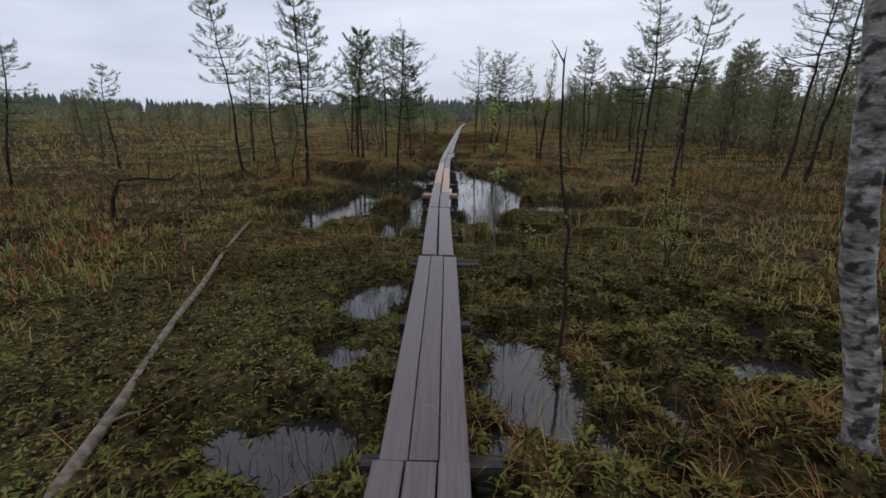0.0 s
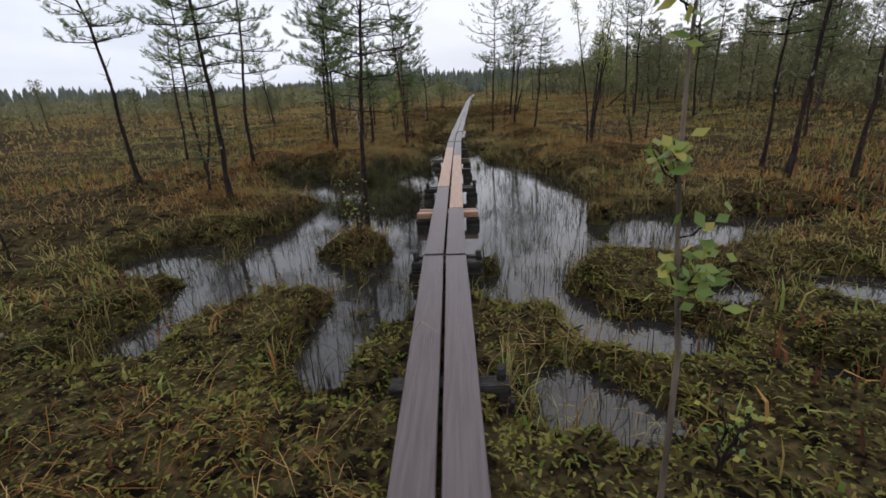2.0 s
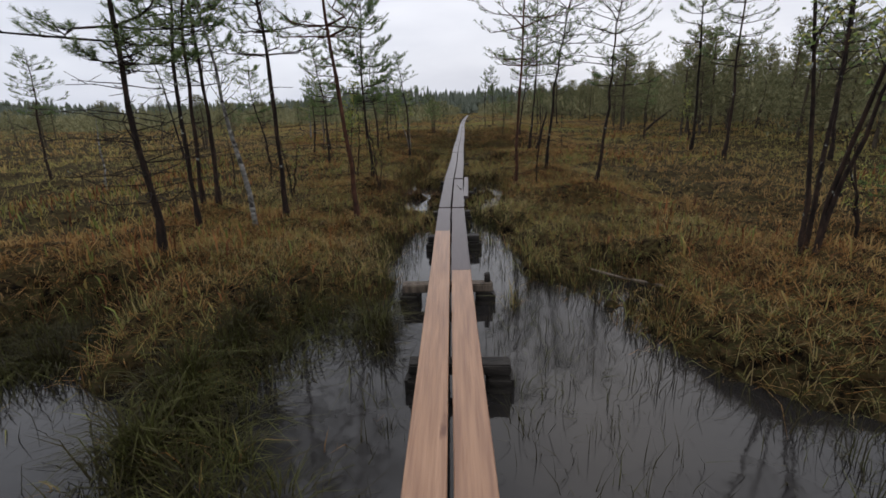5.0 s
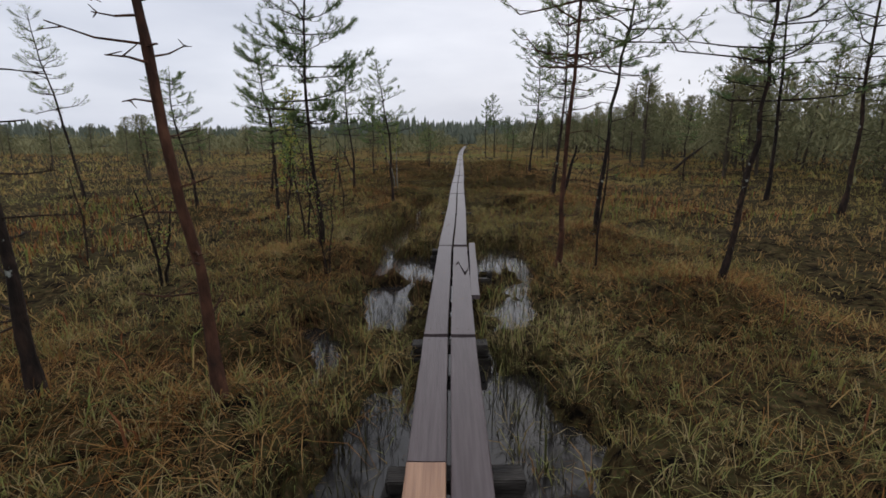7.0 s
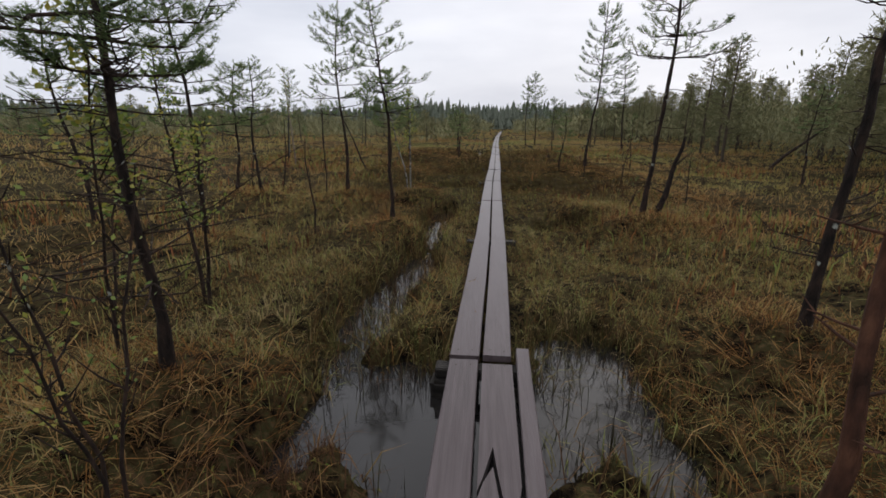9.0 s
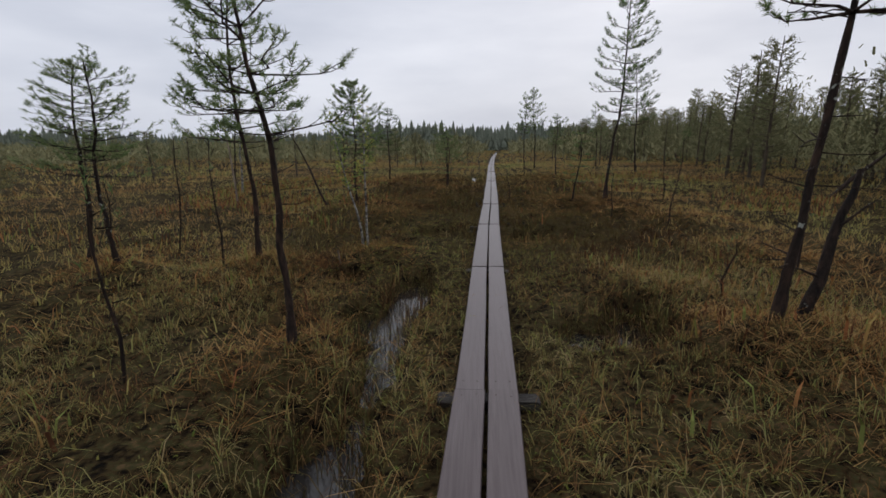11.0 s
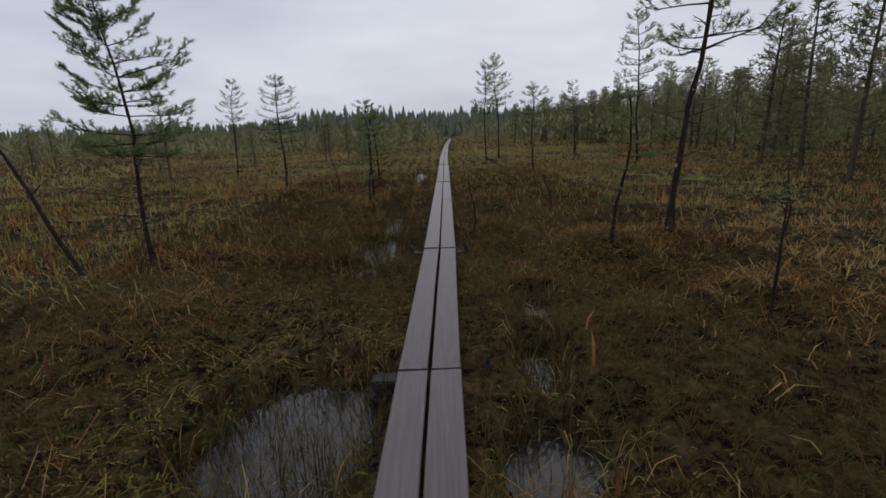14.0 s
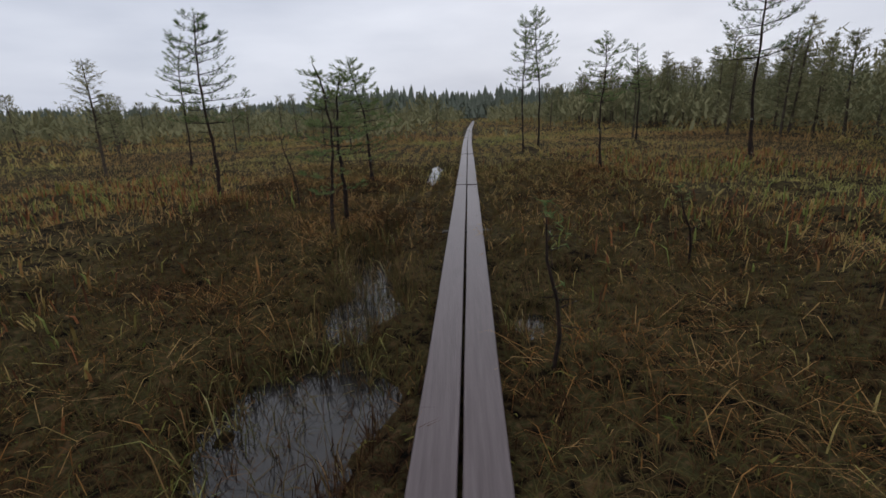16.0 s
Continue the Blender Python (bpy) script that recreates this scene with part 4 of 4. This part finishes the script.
dead_pole("dead_leaning_pole", "bare thin dead pine leaning over the heath", [(-3.76, 33.7, -0.1), (-4.05, 33.75, 0.6), (-4.4, 33.8, 1.35), (-4.6, 33.8, 1.7)], [0.028, 0.024, 0.016, 0.006],
          [((-4.2, 33.77, 0.9), (-3.95, 33.8, 1.1), 0.008)])
dead_pole("dead_stump", "leaning broken trunk spotted with grey lichen", [(2.5, 25.8, -0.1), (2.56, 25.8, 0.3), (2.68, 25.82, 0.8), (2.8, 25.85, 1.3)], [0.055, 0.045, 0.035, 0.02],
          [((2.6, 25.8, 0.5), (2.3, 25.75, 0.6), 0.012), ((2.7, 25.8, 0.9), (2.95, 25.75, 1.15), 0.012)])
dead_pole("broken_stick", "pale broken stick standing in a hummock", [(-1.76, 28.05, -0.1), (-1.79, 28.05, 0.06), (-1.81, 28.06, 0.16)], [0.012, 0.011, 0.006], (), M_GREYWOOD, 6, "stick")
dead_pole("dead_pole", "bare leaning dead pole among sedge", [(9.3, 35.5, -0.1), (10.2, 35.8, 0.6), (11.3, 36, 1.4)], [0.06, 0.05, 0.03], (), M_BARK)
dead_pole("dead_pole", "bare leaning dead pole on the heath", [(-3.9, 21.0, -0.05), (-3.8, 21.0, 0.5), (-3.95, 21.0, 1.0)], [0.014, 0.011, 0.005], [((-3.85, 21, 0.6), (-3.65, 21, 0.8), 0.005)])


# ---- the woods around the bog ----
def wood_meshes(seed, tall, spire):
    """A forest tree seen from afar: trunk, limbs and dense needle sprays."""
    r = random.Random(seed)
    trunk, needles = Pile(), Pile()
    trunk.add(*tube([Vector((0, 0, -0.3)), Vector((0.04, 0, tall * 0.5)), Vector((0, 0.03, tall))], [0.07, 0.045, 0.01], 6))
    start = 0.06 if spire else 0.2
    for w in range(22):
        q = w / 22
        z = tall * (start + (0.98 - start) * q)
        reach = 0.95 * ((1 - q) ** (0.85 if spire else 0.6)) + 0.1
        for k in range(5):
            a = r.uniform(0, 6.28)
            ln = reach * r.uniform(0.3, 1.15)
            e = Vector((math.cos(a) * ln, math.sin(a) * ln, z + (0.3 * ln if not spire else 0.05 * ln)))
            b = Vector((0, 0, z))
            trunk.add(*tube([b, e], [0.012, 0.004], 3))
            for f in (0.45, 0.75, 1.0):
                tuft(needles, b.lerp(e, f), ((e - b).normalized() + Vector((0, 0, 0.5))).normalized(), r, 5, 0.19, 0.018, 0.22)
    return trunk.mesh("trunk", M_HAZEBARK), needles.mesh("foliage", M_HAZENEEDLE, False)


WOOD = [wood_meshes(50 + k, 5.0, k % 3 == 2) for k in range(6)]
pick = random.Random(21)


def plant(x, y, tall, k=None):
    ms = WOOD[pick.randrange(6) if k is None else k]
    ob = assemble("forest_pine", ms, "dark green forest pine at the bog's edge, paled with haze", "tree", "forest edge trees")
    s = tall / 5.0
    ob.matrix_basis = pose(x, y, float(height(x, y)), pick.uniform(-3, 3), pick.uniform(-4, 4), pick.uniform(0, 360)) @ Matrix.Diagonal((s ** 0.6, s ** 0.6, s, 1))


def edge_x(y):
    return 11.0 + 0.02 * y + 2.5 * math.sin(y * 0.13)


for _ in range(165):
    y = pick.uniform(-4, 95)
    x = edge_x(y) + 13 * pick.random() ** 1.3
    plant(x, y, pick.uniform(2.6, 4.8) + 0.12 * (x - edge_x(y)))
for _ in range(50):
    y = pick.uniform(12, 100)
    plant(-pick.uniform(9, 40), y, pick.uniform(1.8, 3.2), pick.choice((0, 1, 3, 4)))
for _ in range(60):
    y = pick.uniform(50, 120)
    plant(1.2 + 0.03 * (y - 50) + pick.choice((-1, 1)) * pick.uniform(2.5, 16), y, pick.uniform(1.8, 3.2))


def deep_wood():
    """The closed stand behind the forest edge, one mass of trees."""
    r = random.Random(33)
    vs, fs, tv, tf, o, p = [], [], [], [], 0, 0
    arrays = []
    for trunk, needles in WOOD:
        pair_ = []
        for me in (trunk, needles):
            v = np.empty(len(me.vertices) * 3, np.float32)
            me.vertices.foreach_get("co", v)
            f = np.empty(len(me.loops), np.int32)
            me.loops.foreach_get("vertex_index", f)
            pair_.append((v.reshape(-1, 3), f.reshape(-1, 3)))
        arrays.append(pair_)
    for _ in range(100):
        y = r.uniform(-4, 110)
        x = edge_x(y) + 7 + 26 * r.random()
        s = (r.uniform(4.6, 7.0) + 0.05 * (x - 18)) / 5.0
        z = float(height(x, y))
        a = r.uniform(0, 6.28)
        rot = np.array(((math.cos(a), -math.sin(a), 0), (math.sin(a), math.cos(a), 0), (0, 0, 1))) * s
        (v, f), (nv, nf) = arrays[r.randrange(6)]
        vs.append(nv @ rot.T + (x, y, z))
        fs.append(nf + o)
        o += len(nv)
        tv.append(v @ rot.T + (x, y, z))
        tf.append(f + p)
        p += len(v)
    wood = new("forest")
    tagged(wood, "closed olive-green pine forest beside the bog", "forest", kind="stuff")
    tagged(part("foliage", mesh_from("foliage", np.concatenate(vs), np.concatenate(fs), M_HAZENEEDLE), wood), kind="stuff")
    tagged(part("trunkwork", mesh_from("trunkwork", np.concatenate(tv), np.concatenate(tf), M_HAZEBARK), wood), kind="stuff")


deep_wood()


def far_woods():
    """The closed forest that rings the bog."""
    r = np.random.default_rng(3)
    n = 2600
    a = np.radians(r.uniform(-75, 75, n))
    d = r.uniform(105, 190, n) + 40 * np.clip(-a, 0, 1)
    x, y = np.sin(a) * d, 20 + np.cos(a) * d
    tall = (6.2 + 1.2 * r.random(n) + 1.6 * r.random(n) ** 4) * (0.62 + 0.5 * vnoise(x, y, 26)) * (d / 130) * np.where(a < -0.25, 0.62, 0.9)
    v, f = [], []
    o = 0
    for i in range(n):
        w = tall[i] * r.uniform(0.14, 0.28)
        layers = 7
        for k in range(layers):
            z0, z1 = tall[i] * (0.06 + 0.9 * k / layers), tall[i] * (0.06 + 0.9 * (k + 1.9) / layers)
            rr = w * (1 - 0.88 * k / layers)
            m = 7
            ang = r.random() * 6
            for j in range(m):
                t0, t1 = ang + 2 * np.pi * j / m, ang + 2 * np.pi * (j + 0.8) / m
                q = rr * (0.7 + 0.6 * r.random())
                v += [(x[i] + q * np.cos(t0), y[i] + q * np.sin(t0), z0 - 0.3 * r.random()), (x[i] + q * np.cos(t1), y[i] + q * np.sin(t1), z0 - 0.3 * r.random()), (x[i], y[i], min(z1, tall[i]))]
                f.append((o, o + 1, o + 2))
                o += 3
    tagged(new("far_woods", mesh_from("far_woods", v, f, M_HAZEWOOD)), "dark spruce forest closing the bog's horizon, paled with haze", "forest", kind="stuff")


far_woods()


# ---- the boardwalk ----
walkway = new("boardwalk")
tagged(walkway, "narrow wet plank boardwalk laid across the bog", "boardwalk", kind="structure")
pr = random.Random(9)


def plank(x0, y0, x1, y1, wide, mat, z=0.0, thick=0.045, name="plank", label=""):
    """One bevelled plank from (x0, y0) to (x1, y1), its middle line given."""
    v, f = [], []
    rows, c = 4, 0.005
    h = wide / 2
    prof = ((-h, -thick), (h, -thick), (h, -c), (h - c, 0), (0, -0.001), (-h + c, 0), (-h, -c))
    k = len(prof)
    dz = pr.uniform(-0.006, 0.006)
    tilt = pr.uniform(-0.012, 0.012)
    for i in range(rows + 1):
        s = i / rows
        wob = pr.uniform(-0.003, 0.003) if 0 < i < rows else 0
        for px, pz in prof:
            v.append((x0 + (x1 - x0) * s + px + wob, y0 + (y1 - y0) * s, z + dz + pz + px * tilt))
    for i in range(rows):
        for j in range(k):
            a, b = i * k + j, i * k + (j + 1) % k
            f += [(a, b, b + k), (a, b + k, a + k)]
    for i in range(1, k - 1):
        f += [(0, i + 1, i), (rows * k, rows * k + i, rows * k + i + 1)]
    return part(name, mesh_from("plank", v, f, mat), walkway, label)


def span(y0, y1, widths, mat, gap=0.014, shift=0.0, z=0.0):
    """Planks side by side between two joints."""
    total = sum(widths) + gap * (len(widths) - 1)
    at = -total / 2
    for w in widths:
        c = at + w / 2
        plank(float(line_x(y0)) + c + shift, y0 + 0.012 + pr.uniform(-0.008, 0.008), float(line_x(y1)) + c + shift, y1 - 0.012 + pr.uniform(-0.008, 0.008), w + pr.uniform(-0.004, 0.004), mat, z)
        at += w + gap


span(-1.9, 1.58, (0.165, 0.165, 0.16), M_WOOD, 0.006, -0.015, 0.012)
span(1.58, 5.25, (0.15, 0.155, 0.155), M_WOOD, 0.005)
span(5.31, 8.52, (0.195, 0.195), M_WOOD, 0.022)


def pair(y0, y1, side, mat, z=0.0):
    """One of two parallel planks; side -1 or 1."""
    c = side * 0.105
    return plank(float(line_x(y0)) + c, y0 + 0.008, float(line_x(y1)) + c, y1 - 0.008, 0.188 + pr.uniform(-0.006, 0.006), mat, z)


pair(8.55, 11.78, -1, M_WOOD)
pair(8.55, 10.37, 1, M_WOOD)
pair(10.37, 15.45, 1, M_NEWWOOD)
pair(11.78, 16.95, -1, M_NEWWOOD)
pair(15.45, 18.38, 1, M_WOOD)
pair(16.95, 18.38, -1, M_WOOD)
pair(18.41, 21.48, -1, M_WOOD)


def broken_board(rows, z, label):
    """A piece of a snapped board: rows of offset across, near end and far end."""
    v, f = [], []
    n = len(rows)
    for depth in (0.0, -0.045):
        for off, near, far in rows:
            for y in (near, far):
                v.append((float(line_x(y)) + off, y, z + depth))
    for i in range(n - 1):
        a, b, c, d = 2 * i, 2 * i + 1, 2 * i + 2, 2 * i + 3
        f += [(a, c, d), (a, d, b)] + [(p + 2 * n, q + 2 * n, r + 2 * n) for p, q, r in ((a, d, c), (a, b, d))]
        f += [(a, a + 2 * n, c + 2 * n), (a, c + 2 * n, c), (b, d + 2 * n, b + 2 * n), (b, d, d + 2 * n)]
    for a, b in ((0, 1), (2 * n - 1, 2 * n - 2)):
        f += [(a, b, b + 2 * n), (a, b + 2 * n, a + 2 * n)]
    return part("plank", mesh_from("plank", v, f, M_WOOD), walkway, label)


broken_board([(0.012, 18.42, 20.33), (0.035, 18.42, 20.42), (0.078, 18.42, 20.52), (0.105, 18.42, 20.32), (0.142, 18.42, 20.03), (0.158, 18.42, 20.04), (0.198, 18.42, 20.36)], 0.0, "grey plank snapped off in a jagged break")
broken_board([(0.012, 20.38, 21.445), (0.035, 20.46, 21.445), (0.078, 20.66, 21.445), (0.105, 20.44, 21.445), (0.142, 20.20, 21.445), (0.158, 20.19, 21.445), (0.198, 20.42, 21.445)], -0.006, "short grey plank with splintered end")
plank(0.195, 19.33, 0.265, 21.65, 0.085, M_WOOD, 0.004, label="narrow repair plank beside the broken board")
JOINTS = [21.53, 24.88, 27.95, 31.16, 34.25, 38.7, 42.1, 45.6]
while JOINTS[-1] < 120:
    JOINTS.append(JOINTS[-1] + 3.4)
for j0, j1 in zip(JOINTS, JOINTS[1:]):
    level = pr.uniform(-0.008, 0.008)
    pair(j0, j1, -1, M_WOOD, level)
    pair(j0, j1, 1, M_WOOD, level)


# ---- supports under the boardwalk ----
def timber(name, x0, x1, y, z, deep, thick, mat, parent, turn=0.0):
    """A rough sawn cross timber with worn edges."""
    bm = bmesh.new()
    bmesh.ops.create_cube(bm, size=1)
    for v in bm.verts:
        v.co = (v.co.x * (x1 - x0), v.co.y * deep, v.co.z * thick)
    bmesh.ops.bevel(bm, geom=list(bm.edges), offset=min(deep, thick) * 0.12, segments=2, affect="EDGES")
    for v in bm.verts:
        v.co += Vector((pr.gauss(0, 0.003), pr.gauss(0, 0.002), pr.gauss(0, 0.002)))
    me = bpy.data.meshes.new(name)
    bm.to_mesh(me)
    bm.free()
    me.materials.append(mat)
    ob = part(name, me, parent)
    ob.matrix_basis = pose((x0 + x1) / 2, y, z - thick / 2, 0, 0, turn)
    return ob


def post(x, y, top, rad, parent, mat=None):
    pile = Pile()
    pile.add(*tube([Vector((0, 0, -0.55)), Vector((0.004, 0.003, 0)), Vector((0, 0, top))], [rad, rad, rad * 0.95], 9))
    k = len(pile.v)
    pile.v.append((0, 0, top + 0.004))
    pile.f += [(k - 9 + i, k - 9 + (i + 1) % 9, k) for i in range(9)]
    ob = part("post", pile.mesh("post", mat or M_DARKWOOD, False), parent)
    ob.matrix_basis = pose(x, y, 0)


def support(y, left, right, posts=(), label="dark soaked cross timber under the boardwalk joint", upper=M_DARKWOOD, lower=M_DARKWOOD, deep=0.12, double=False):
    ob = new("boardwalk_support")
    tagged(ob, label, "support", "boardwalk supports")
    timber("sleeper", left, right, y, -0.058, deep, 0.075, upper, ob, pr.uniform(-2, 2))
    if double:
        timber("sleeper", left + 0.01, right - 0.01, y + deep + 0.03, -0.058, deep * 0.6, 0.07, upper, ob, pr.uniform(-2, 2))
    for s in (left + 0.07, right - 0.07):
        timber("block", s - 0.09, s + 0.09, y, -0.138, deep * 1.5, 0.32, lower, ob, pr.uniform(-5, 5))
    for x, top in posts:
        post(x, y + 0.02, top, 0.028, ob)
    return ob


support(1.66, -0.24, 0.53)
support(3.4, -0.22, 0.42)
support(5.12, -0.27, 0.58, double=True)
support(6.55, -0.27, 0.41, ((0.36, 0.02),))
support(8.5, -0.34, 0.33, ((-0.3, 0.03), (0.3, 0.03)), double=True)
support(10.38, -0.45, 0.36, (), "stack of fresh orange sleepers on dark blocks", M_NEWWOOD, M_DARKWOOD, 0.1, True)
support(11.95, -0.47, 0.38, ((-0.42, 0.03), (0.35, 0.05)), "dark timber crib with posts standing in the pond", M_DARKWOOD, M_DARKWOOD, 0.1, True)
support(13.85, -0.32, 0.33)
support(15.25, -0.5, 0.33, ((0.28, 0.02),), "weathered cross timber standing in the pond", M_GREYWOOD)
support(16.95, -0.35, 0.3)
support(18.4, -0.34, 0.24)
support(20.1, -0.26, 0.4, ((0.39, 0.01),))
support(21.5, -0.3, 0.3)
support(24.88, -0.22, 0.42)
support(27.95, -0.12, 0.42)
support(31.18, -0.14, 0.62, ((0.6, 0.0),))
support(34.3, -0.02, 0.66, ((-0.03, 0.02), (0.66, 0.0)))
support(38.7, 0.15, 0.8)

# ---- nails in the nearest planks ----
nail_ring = [(math.cos(a * math.pi / 3) * 0.006, math.sin(a * math.pi / 3) * 0.006, 0.002) for a in range(6)]
nail_me = mesh_from("nail", nail_ring + [(0, 0, 0.004)], [(i, (i + 1) % 6, 6) for i in range(6)], M_NAIL)
for jy in (5.2, 5.38, 8.45, 8.62, 10.3, 10.45, 11.7, 11.86, 18.3, 18.5, 21.4, 21.6, 24.8, 24.96, 27.88, 28.03, 31.08, 31.24, 34.17, 34.33):
    for off in (-0.15, -0.06, 0.06, 0.15):
        nob = part("nail", nail_me, walkway)
        nob.matrix_basis = pose(float(line_x(jy)) + off, jy + pr.uniform(-0.015, 0.015), 0.003)
